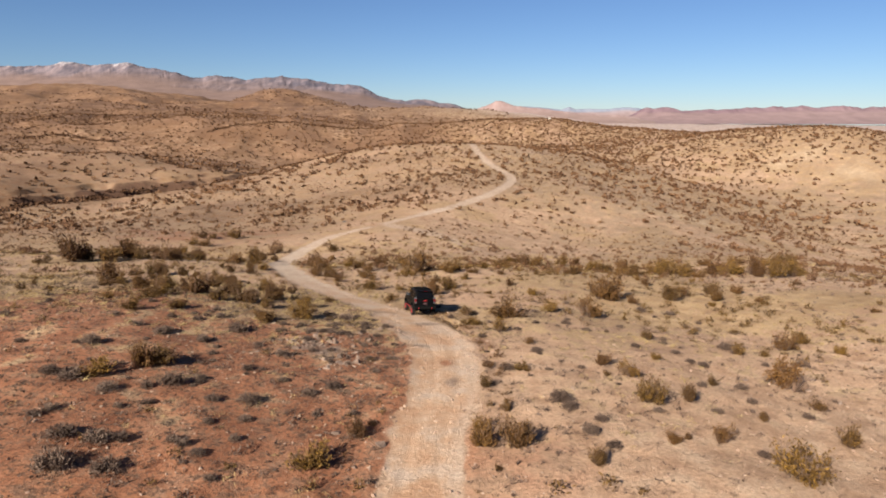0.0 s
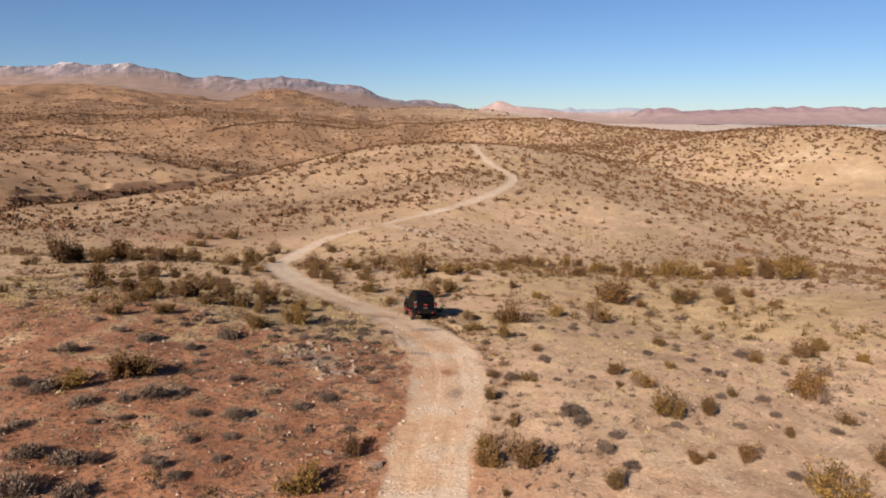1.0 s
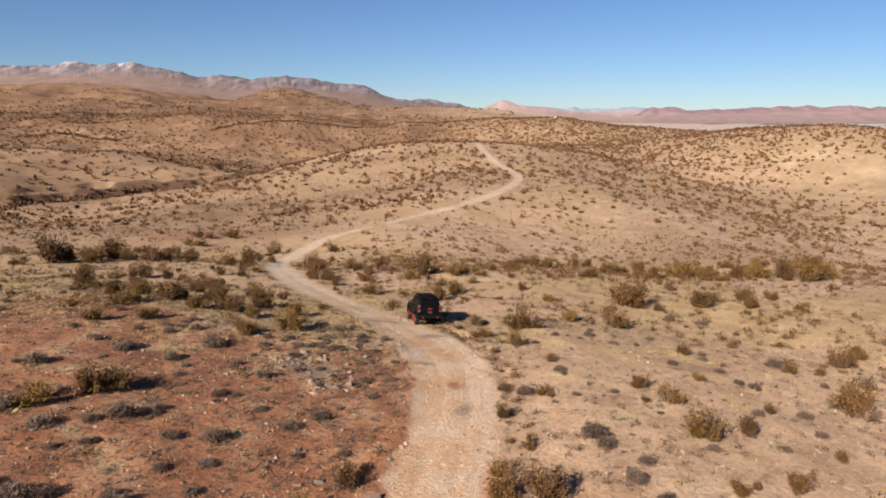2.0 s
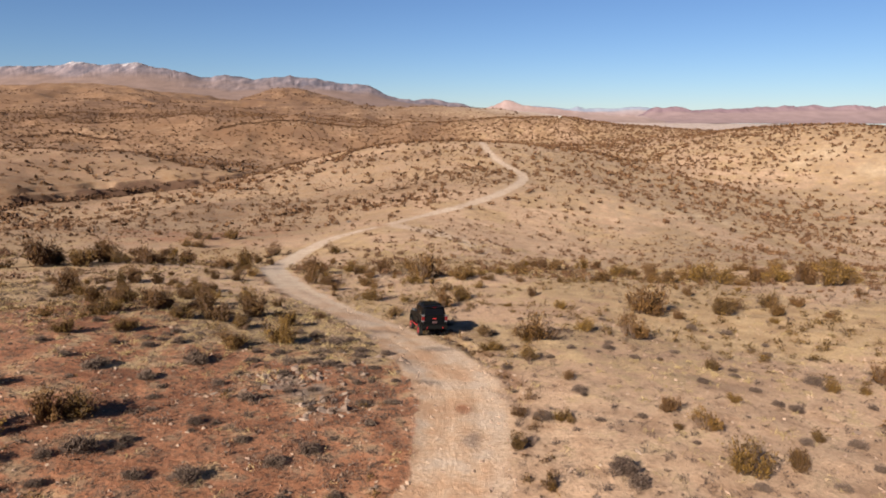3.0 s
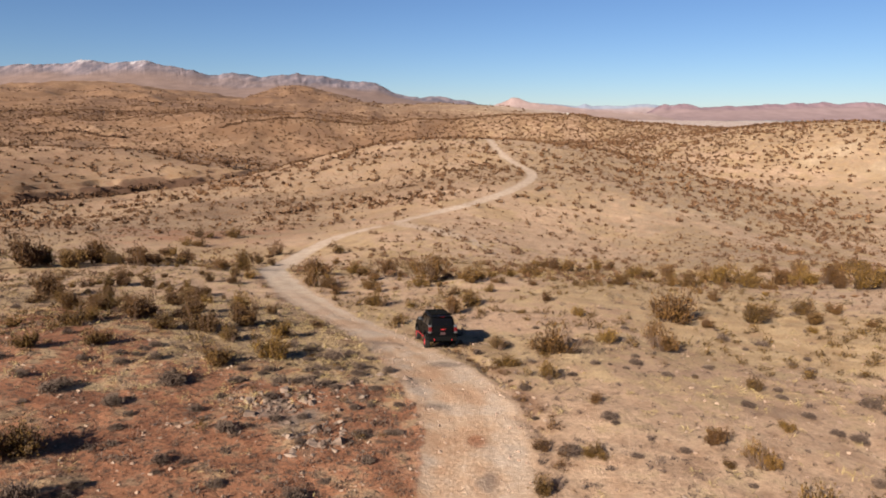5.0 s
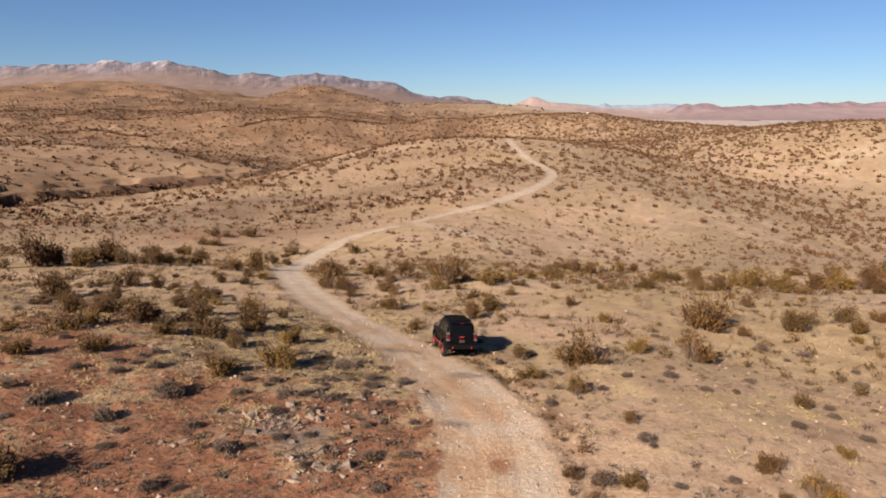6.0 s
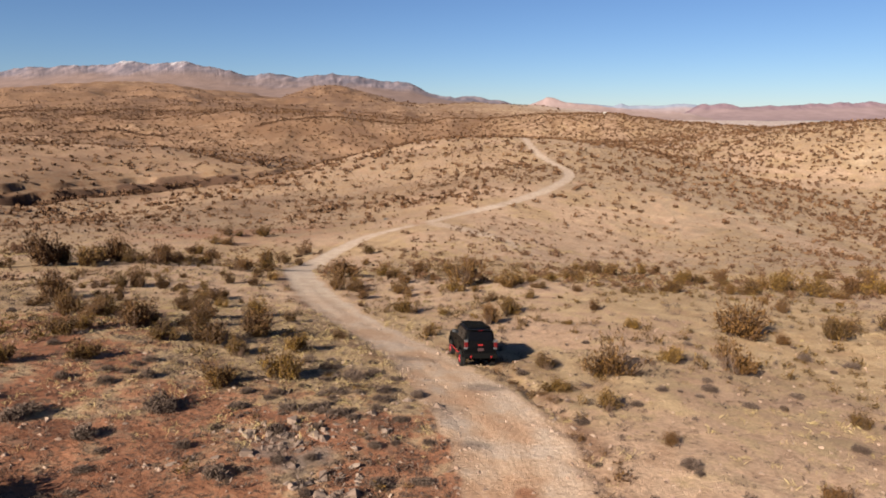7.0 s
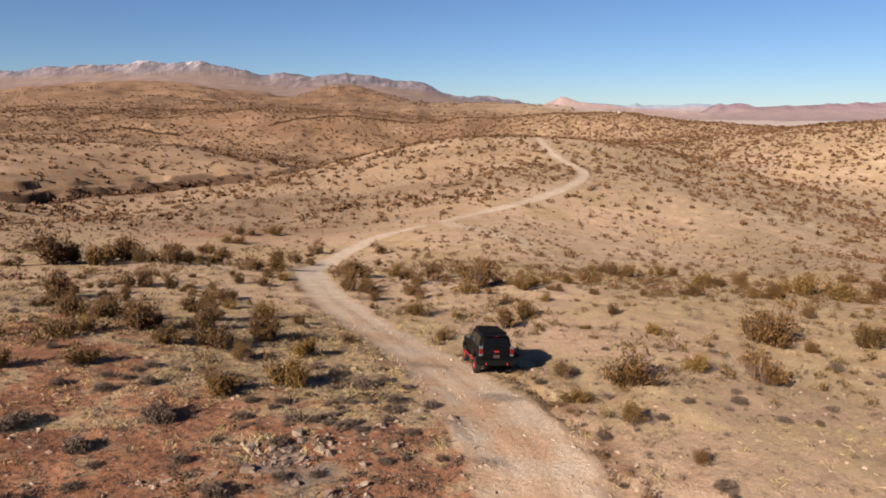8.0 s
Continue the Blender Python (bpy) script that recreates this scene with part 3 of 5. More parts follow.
# ---- brush ----
def mesh_of(name, verts, faces, mats, slots=None):
    me = bpy.data.meshes.new(name)
    verts, faces = np.asarray(verts, np.float32), np.asarray(faces, np.int32)
    k = faces.shape[1]
    me.vertices.add(len(verts))
    me.vertices.foreach_set("co", verts.ravel())
    me.loops.add(faces.size)
    me.loops.foreach_set("vertex_index", faces.ravel())
    me.polygons.add(len(faces))
    me.polygons.foreach_set("loop_start", np.arange(0, faces.size, k, dtype=np.int32))
    me.update(calc_edges=True)
    me.polygons.foreach_set("use_smooth", np.zeros(len(faces), bool))
    for m in mats:
        me.materials.append(m)
    if slots is not None:
        me.polygons.foreach_set("material_index", np.asarray(slots, np.int32))
    return me


def blades(rng, at, size, up=0.3, slim=0.55, fan=0.0):
    """One four-cornered leaf or tuft at each point, turned at random."""
    n = len(at)
    a = rng.normal(size=(n, 3))
    a[:, 2] = a[:, 2] * 0.6 + up
    a += fan * at / (np.linalg.norm(at, axis=1)[:, None] + 1e-9)
    a /= np.linalg.norm(a, axis=1)[:, None]
    b = np.cross(a, rng.normal(size=(n, 3)))
    b /= np.linalg.norm(b, axis=1)[:, None] + 1e-9
    s = (size * rng.uniform(0.6, 1.4, n))[:, None]
    v = np.stack([at - a * s, at + b * s * slim, at + a * s, at - b * s * slim], 1).reshape(-1, 3)
    return v, np.arange(4 * n).reshape(n, 4)


def stems(rng, count, height_, spread, thick, bends=3):
    """Thin stems that fan out from one root; returns the mesh and points along their upper parts."""
    verts, faces, tips = [], [], []
    for i in range(count):
        az, lean = rng.uniform(0, 2 * np.pi), spread * np.sqrt(rng.uniform(0.02, 1))
        top = height_ * rng.uniform(0.65, 1.0) * (1 - 0.35 * (lean / max(spread, 0.01)) ** 2)
        out = np.array([np.cos(az), np.sin(az), 0])
        line = []
        for k in range(bends + 1):
            t = k / bends
            p = out * lean * t ** 0.8 + np.array([0, 0, top * t]) + rng.normal(size=3) * 0.04 * height_ * t
            line.append(p)
        base = len(verts)
        for k, p in enumerate(line):
            w = thick * (1 - 0.75 * k / bends)
            for q in range(3):
                g = 2 * np.pi * q / 3
                verts.append(p + np.array([np.cos(g) * w, np.sin(g) * w, 0]))
            if k:
                for q in range(3):
                    faces.append((base + 3 * k - 3 + q, base + 3 * k - 3 + (q + 1) % 3, base + 3 * k + (q + 1) % 3, base + 3 * k + q))
        for t in rng.uniform(0.22, 1.0, 26):
            j = min(int(t * bends), bends - 1)
            u = t * bends - j
            tips.append(line[j] * (1 - u) + line[j + 1] * u + rng.normal(size=3) * 0.085 * height_ * np.array([1, 1, 0.7]))
    return np.array(verts), np.array(faces), np.array(tips)


def stuff(name, label, category, mat, templates, x, y, scale, rng, sink=0.04):
    """Many small plants as one mesh on the land."""
    z = height(x, y)
    V, F, base = [], [], 0
    pick = rng.integers(0, len(templates), len(x))
    turn = rng.uniform(0, 2 * np.pi, len(x))
    for i in range(len(templates)):
        k = np.where(pick == i)[0]
        tv, tf = templates[i]
        c, s = np.cos(turn[k])[:, None], np.sin(turn[k])[:, None]
        sc = scale[k][:, None]
        vx = (tv[:, 0] * c - tv[:, 1] * s) * sc + x[k][:, None]
        vy = (tv[:, 0] * s + tv[:, 1] * c) * sc + y[k][:, None]
        vz = tv[:, 2] * sc * rng.uniform(0.8, 1.2, len(k))[:, None] + z[k][:, None] - sink
        V.append(np.stack([vx, vy, vz], -1).reshape(-1, 3))
        F.append((tf[None] + (np.arange(len(k)) * len(tv))[:, None, None] + base).reshape(-1, tf.shape[1]))
        base += len(k) * len(tv)
    return tagged(new(name, mesh_of(name, np.concatenate(V), np.concatenate(F), [mat])), label, category, kind="stuff")


def tuft_template(seed, leaves, size, flat=0.75, slim=0.8, fan=0.0):
    rng = np.random.default_rng(seed)
    p = rng.normal(size=(leaves, 3)) * np.array([0.29, 0.29, 0.24])
    p[:, 2] = np.abs(p[:, 2]) * flat * 1.5 + 0.12
    return blades(rng, p, size, 0.4, slim, fan)


def clear_of_road(x, y, gap=0.6):
    d, _ = road_offset(x, y)
    return d > road_half(y) + gap


def sow(rng, n, near, far, spread=0.9):
    """Plan points in the sector ahead of the path, even by area."""
    r = np.sqrt(rng.uniform(near ** 2, far ** 2, n))
    a = rng.uniform(-spread, spread, n)
    return r * np.sin(a), r * np.cos(a)


CREOSOTE_NEAR = [
    (11.3, 44.2, 1.4), (11.2, 41.9, 0.7), (12.6, 42, 1.6), (13, 37.6, 2), (15.6, 38.5, 1.5), (16, 46.6, 1.1), (17.6, 53.5, 1.1), (18.7, 42.3, 1),
    (28.9, 52.8, 2), (31.6, 55, 1.6), (24, 50.6, 1.3), (33.2, 51.6, 1.2), (24, 42.9, 2.9), (24.2, 39.3, 1.2), (19.3, 36.4, 0.8), (12.4, 32.2, 1.1),
    (13.3, 32.7, 0.5), (15.4, 33.1, 1.5), (7.6, 29.4, 1.2), (18, 29.3, 3.1), (22.8, 33.9, 1.7), (6.9, 48.6, 1.1), (5.5, 42.3, 1.3), (3.2, 42.8, 0.9),
    (2.7, 39, 1.1), (2.7, 28.5, 0.5), (2.2, 32.8, 1.1), (2.2, 31.1, 1.6), (4, 30.9, 2.2), (3.7, 35.7, 1), (-20.3, 36.2, 2.4), (-18.5, 37.8, 1.9),
    (-17.5, 38.5, 2.3), (-6.2, 28.5, 2.4), (-4.6, 31.8, 1.4), (-3.8, 33.2, 0.6),
]
CREOSOTE_BEND = [
    (19, 72.7, 4.3), (21.6, 71.8, 1.4), (26.5, 74.1, 2.7), (29.4, 76.9, 1.6), (32.7, 77.2, 2.6), (31.8, 73.2, 2.2), (36, 77.7, 2), (27.3, 84.9, 1.9),
    (10.8, 63.3, 2.1), (14.4, 62.3, 2.8), (10.5, 73.3, 1.7), (8.5, 81.4, 1.6), (6.3, 59.3, 3.9), (4.7, 52.5, 1.7), (-1.2, 75, 2.2), (0.5, 79.5, 3),
    (2.2, 60.2, 1.7), (2.5, 55.4, 1.8), (-8.7, 78.8, 2.4), (5.4, 74.5, 1.1),
]
CREOSOTE_SLOPE = [
    (-38.9, 73.7, 3.2), (-30, 63.1, 2.1), (-27.8, 63.7, 2.1), (-23.3, 59.5, 2.3), (-26.6, 75.3, 1.8), (-37.2, 84.2, 2.5), (-16.5, 62, 2.3), (-19.6, 70.2, 2.4),
    (-18.1, 58.5, 2.7), (-14.6, 51.5, 2.1), (-20.6, 62.4, 1.9), (-12, 53.5, 2.3), (-22.1, 52.3, 1.8), (-24.8, 50.1, 1.6),
]
CREOSOTE_WASH = [
    (-55.7, 96.5, 5.3), (-55, 99, 3.6), (-53, 101.4, 4.1), (-51.6, 104.8, 4.2), (-48.4, 103.4, 3.2), (-44.6, 103.1, 3.6), (-63.6, 140, 3.8), (-44.7, 108.6, 2.8),
    (-43.5, 111.6, 3.3), (-50.3, 132.3, 3.4), (-59.4, 161.3, 4.2), (-65.8, 176, 3.9), (-33.5, 102.4, 3.4), (-31.3, 106.6, 3.5), (-37.5, 132.2, 3.3), (-38.8, 148.7, 3.7),
    (-57.1, 178.1, 3.8), (-58.8, 142, 3.1), (-20.1, 103.4, 4.5), (-18.2, 91.1, 2.9), (-23, 131.7, 2.1), (-25.3, 147.5, 3), (-11.1, 92.6, 2.2),
]
CREOSOTE_WASH_EAST = [
    (19.5, 95.6, 2.3), (29.2, 123.6, 3.1), (32.1, 125.2, 2.6), (36.2, 127.3, 3.2), (30, 99.9, 3.1), (38, 111, 4.7), (38.4, 101.9, 3.9), (52.9, 128.6, 3.4),
    (44.8, 106.4, 3.7), (58.7, 128.5, 2.9), (49.3, 106.9, 4.2), (52.6, 107.4, 4.3), (64.9, 126.6, 4.1), (70.9, 131.7, 3.7), (51.3, 98, 4), (55.2, 100.6, 3.7),
    (19.5, 133.4, 3.8), (16.9, 133.8, 3.3), (10.1, 106.9, 3.8), (6.5, 103.3, 2), (25.9, 138.5, 2.9), (29.9, 144.1, 2.4), (1.1, 95.8, 3), (2.3, 99, 1.9),
    (-4.1, 97.7, 4.6), (-5, 92.9, 2.5), (-11.5, 99.1, 2.3), (-13.6, 106.1, 2.5), (-10.5, 108, 3.4), (-7.8, 118, 2.8), (-15.6, 108.1, 2.4),
]
GREY_NEAR = [
    (-15.4, 47.4, 1.7), (-20.2, 44.7, 1.3), (-11, 42.5, 1.2), (-15, 40.4, 0.8), (-12.4, 39.2, 1.1), (-9.9, 38.1, 1), (-12.8, 34, 1.3), (-10.9, 34.4, 1.8),
    (-15.5, 35.3, 1.9), (-16.7, 34.7, 1), (-7.9, 36.3, 1.4), (-21.2, 35.1, 2), (-22.7, 35.6, 1.5), (-18.5, 33.8, 1.6), (-15.9, 32.9, 1), (-20, 31.1, 1.3),
    (-16.3, 28.4, 1.8), (-15.3, 28.7, 1.2), (-18, 28.5, 1.8), (-10.3, 29.9, 0.9), (-11.5, 28.1, 1.1), (-13, 29, 1), (-12.1, 31.3, 0.9), (-10.5, 32.2, 1.2),
    (-16.9, 25.9, 2.3), (-14.7, 26.1, 1.7),
]
GREY_NEAR_B = [
    (-23.1, 40.9, 1.7), (-16.9, 44.2, 1.3), (-13.1, 44.5, 1), (-5.1, 43.3, 1.2), (-6.7, 37.6, 1.4), (-5.9, 39, 0.7), (-5, 34.3, 0.8), (-7, 33.7, 0.8),
    (7.3, 42.2, 0.8), (7, 46.3, 1.3), (12.9, 36.3, 1.1), (19.9, 39.2, 1), (20.5, 42, 1.3), (16.7, 36.9, 1.1), (8, 32.6, 1.4), (8.9, 31.1, 1.2),
    (17, 31.6, 1), (9, 34.4, 1.2), (7.1, 36.9, 1.9), (7.6, 36.1, 1.4), (4.4, 42.4, 1.5), (24.1, 66.6, 1.6), (19.6, 46.3, 1.1), (15.6, 49.7, 0.9),
    (28.2, 48.3, 1.5),
]
GREY_TRACKSIDE_C = [
    (-20.2, 45.6, 1.6), (-17, 44.3, 1.4), (-14.4, 36, 1), (-15.6, 47.7, 1.9), (-10.2, 46.7, 1.2), (16.4, 58, 1.1), (21.3, 67.6, 1.5), (21.9, 64.7, 0.8),
    (14.5, 55.2, 0.7), (15.4, 49.8, 0.9), (19, 53.6, 0.9), (18.8, 46.9, 1.1), (19.6, 46.5, 1.1), (23.6, 51.9, 1.7), (24.2, 59.4, 1.2), (11.2, 57, 1.3),
    (12.6, 54.8, 1.2), (9.7, 43.1, 0.8),
]
GREY_TRACKSIDE = [
    (-11.7, 57.3, 1.2), (-8.4, 54.7, 1.8), (-6.5, 52.9, 1.3), (-7.9, 49.3, 1.2), (-19.4, 49.8, 1.2), (-21.4, 49.5, 1), (-4.8, 52.7, 1.1),
]
GREY_TRACKSIDE_B = [
    (-7.6, 56, 1.1), (3.2, 50.5, 1.1), (8.3, 55.9, 1), (3.1, 56.1, 1), (6.4, 53.4, 1), (4.3, 56.7, 0.8), (0.8, 58.3, 0.9), (-18.1, 51.2, 1.2),
    (-15.2, 53.5, 1.1), (-19.5, 52.6, 0.9), (-17.7, 53.7, 0.9), (-10.4, 56.3, 1),
]


def part(name, verts, faces, mat, parent, label=""):
    """One mesh object under a thing or under a part."""
    ob = new(name, mesh_of(name, verts, faces, [mat]))
    ob.parent = parent
    return tagged(ob, label)


def creosote(seed):
    """A ragged creosote bush of several clumps, about one metre across, on the origin."""
    rng = np.random.default_rng(seed)
    ob = new("creosote_bush")
    V, F, T, base = [], [], [], 0
    for i in range(int(rng.integers(3, 7))):
        g, d = rng.uniform(0, 2 * np.pi), 0.30 * np.sqrt(rng.uniform())
        v, f, tips = stems(rng, int(rng.integers(9, 14)), rng.uniform(0.38, 0.86), rng.uniform(0.16, 0.30), 0.008, 3)
        lean = np.array([np.cos(g), np.sin(g), 0])
        for p in (v, tips):
            p += lean * d * (0.6 + 0.95 * p[:, 2:3])
        V.append(v)
        F.append(f + base)
        T.append(tips)
        base += len(v)
    part("woody_base", np.concatenate(V), np.concatenate(F), TWIG, ob, "thin dry brown stems")
    tips = np.concatenate(T)
    lobe = fractal(tips[:, 0] * 5 + seed, tips[:, 1] * 5 + 3 * tips[:, 2], 2, seed)
    tips = tips[(tips[:, 2] > 0.07) & (lobe > -0.32)]
    more = tips[rng.integers(0, len(tips), 900)] + rng.normal(size=(900, 3)) * 0.03
    v, f = blades(rng, np.concatenate([tips, more]), 0.031, 0.9, 0.30, 0.9)
    part("crown", v, f, LEAF, ob, "small olive and yellowish leaves")
    return tagged(ob, "ragged olive brown creosote bush growing in dry stony soil", "bush", "creosote bushes")


def grey_shrub(seed):
    """A low domed grey shrub about one metre across."""
    rng = np.random.default_rng(seed)
    ob = new("grey_shrub")
    v, f, tips = stems(rng, 34, 0.42, 0.40, 0.009, 2)
    part("woody_base", v, f, TWIG, ob, "short woody grey stems")
    a, u = rng.uniform(0, 2 * np.pi, 560), rng.uniform(0, 1, 560)
    dome = np.stack([0.40 * np.sqrt(1 - u * u) * np.cos(a), 0.40 * np.sqrt(1 - u * u) * np.sin(a), 0.03 + 0.36 * u], 1)
    dome = dome * rng.uniform(0.7, 1.0, (560, 1)) + rng.normal(size=(560, 3)) * 0.03
    tips = np.concatenate([tips + rng.normal(size=tips.shape) * 0.02, dome])
    tips[:, 2] = np.maximum(tips[:, 2], 0.02)
    v, f = blades(rng, tips, 0.042, 0.5, 0.22, 1.2)
    part("crown", v, f, GREY, ob, "dense dry grey twigs")
    return tagged(ob, "low domed dry grey shrub on reddish soil", "shrub", "grey shrubs")


def settle(x, y, size, tall, turn):
    z = float(height([x], [y])[0]) - 0.05
    return pose(x, y, z, 0, 0, turn) @ Matrix.Diagonal((size, size, size * tall, 1))


def plant(kinds, places, rng, widest, full=1.22):
    """Copies of the kinds at plan places (x, y, width); the first uses take the patterns themselves."""
    for x, y, w in places:
        n = int(math.ceil(w / widest))
        spots = [(x + w * ((i + 0.5) / n - 0.5), y + rng.uniform(-1.2, 1.2) * (n > 1), w / n * (1.0 if n == 1 else rng.uniform(0.8, 1.35))) for i in range(n)]
        for a, b, s in spots:
            m = settle(a, b, s * full, rng.uniform(0.7, 1.15), rng.uniform(0, 360))
            k = kinds[int(rng.integers(0, len(kinds)))]
            if not k.get("used"):
                k["used"] = 1
                k.matrix_basis = m
            else:
                copy_thing(k, m).matrix_basis = m


def plant_brush():
    rng = np.random.default_rng(5)
    kinds = [creosote(300 + i) for i in range(9)]
    named = CREOSOTE_NEAR + CREOSOTE_BEND + CREOSOTE_SLOPE + CREOSOTE_WASH + CREOSOTE_WASH_EAST
    x, y = sow(rng, 130, 56, 100, 0.72)
    w = rng.uniform(0.5, 1.4, len(x))
    gap = np.array([min(math.hypot(a - c, b - d) for c, d, _ in named) for a, b in zip(x, y)])
    k = clear_of_road(x, y, 1.2) & (gap > 2.2) & (rng.uniform(0, 1, len(x)) < 0.35 + 0.65 * smooth(-0.2, 0.5, fractal(x / 22, y / 22, 3, 33)))
    k &= (np.abs(x - 0.12 * y) > 9) | (y > 84)
    # low brush filling the ground between the slope and the wash
    fx, fy = rng.uniform(-40, -11, 80), rng.uniform(54, 104, 80)
    fk = clear_of_road(fx, fy, 1.0) & (fx > -0.55 * fy)
    again = [(a + rng.uniform(-3.4, 3.4), b + rng.uniform(-4.0, 6.0), c * rng.uniform(0.45, 1.1)) for a, b, c in CREOSOTE_WASH + [(p, q, 0.7 * w) for p, q, w in CREOSOTE_WASH_EAST] if abs(a + 28) > 9]
    plant(kinds, named + again + list(zip(x[k], y[k], w[k])) + list(zip(fx[fk], fy[fk], rng.uniform(0.9, 2.2, fk.sum()))), rng, 6.0)
    kinds = [grey_shrub(400 + i) for i in range(7)]
    named = GREY_NEAR + GREY_NEAR_B + GREY_TRACKSIDE + GREY_TRACKSIDE_B + GREY_TRACKSIDE_C
    x, y = sow(rng, 170, 26, 76, 0.72)
    w = rng.uniform(0.4, 1.1, len(x))
    k = clear_of_road(x, y, 0.5) & (rng.uniform(0, 1, len(x)) < np.where(x < -5, 0.8, 0.4))
    plant(kinds, named + list(zip(x[k], y[k], w[k])), rng, 9.0, 0.95)
    # a thicket of low shrubs on the broken ground inside the bend
    x, y, w = -8.0 + 2.6 * rng.normal(size=78), 49.5 + 4.5 * rng.normal(size=78), rng.uniform(0.35, 0.9, 78)
    k = clear_of_road(x, y, 0.3)
    plant(kinds, list(zip(x[k], y[k], w[k])), rng, 9.0, 1.0)


def hull(rng, points, flat):
    """An angular stone about a metre long: the hull of random points."""
    q = rng.normal(size=(points, 3))
    q = q / np.linalg.norm(q, axis=1)[:, None] * 0.5 * rng.uniform(0.45, 1.1, (points, 1)) * np.array([1, rng.uniform(0.55, 0.9), flat])
    bm = bmesh.new()
    for c in q:
        bm.verts.new(c)
    out = bmesh.ops.convex_hull(bm, input=bm.verts[:])
    bmesh.ops.delete(bm, geom=[v for v in bm.verts if not v.link_faces], context="VERTS")
    bm.verts.index_update()
    v = np.array([w.co[:] for w in bm.verts])
    f = np.array([[w.index for w in t.verts] for t in bm.faces])
    bm.free()
    return v, f


def lump_template(seed):
    return hull(np.random.default_rng(seed), 9, 0.6)


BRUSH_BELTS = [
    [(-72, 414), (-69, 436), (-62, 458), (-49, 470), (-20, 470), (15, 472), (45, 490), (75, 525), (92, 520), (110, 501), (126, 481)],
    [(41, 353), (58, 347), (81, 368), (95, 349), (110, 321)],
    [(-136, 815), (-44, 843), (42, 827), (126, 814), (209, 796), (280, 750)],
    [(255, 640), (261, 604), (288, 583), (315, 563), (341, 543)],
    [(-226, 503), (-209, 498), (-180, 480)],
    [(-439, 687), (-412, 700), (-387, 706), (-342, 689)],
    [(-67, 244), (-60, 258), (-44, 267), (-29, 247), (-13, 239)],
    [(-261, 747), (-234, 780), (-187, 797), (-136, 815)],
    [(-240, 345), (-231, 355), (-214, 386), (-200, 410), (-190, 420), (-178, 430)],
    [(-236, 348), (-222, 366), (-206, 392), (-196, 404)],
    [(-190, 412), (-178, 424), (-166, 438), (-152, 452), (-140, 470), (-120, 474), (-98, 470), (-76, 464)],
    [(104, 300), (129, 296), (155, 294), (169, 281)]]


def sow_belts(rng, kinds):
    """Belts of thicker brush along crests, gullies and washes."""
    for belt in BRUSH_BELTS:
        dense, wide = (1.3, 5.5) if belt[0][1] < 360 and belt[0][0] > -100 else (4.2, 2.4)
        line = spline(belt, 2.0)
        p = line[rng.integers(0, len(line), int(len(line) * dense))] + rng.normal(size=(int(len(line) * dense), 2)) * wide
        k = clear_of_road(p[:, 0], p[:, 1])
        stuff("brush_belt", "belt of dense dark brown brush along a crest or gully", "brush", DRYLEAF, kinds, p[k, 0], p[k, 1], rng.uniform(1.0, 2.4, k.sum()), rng)


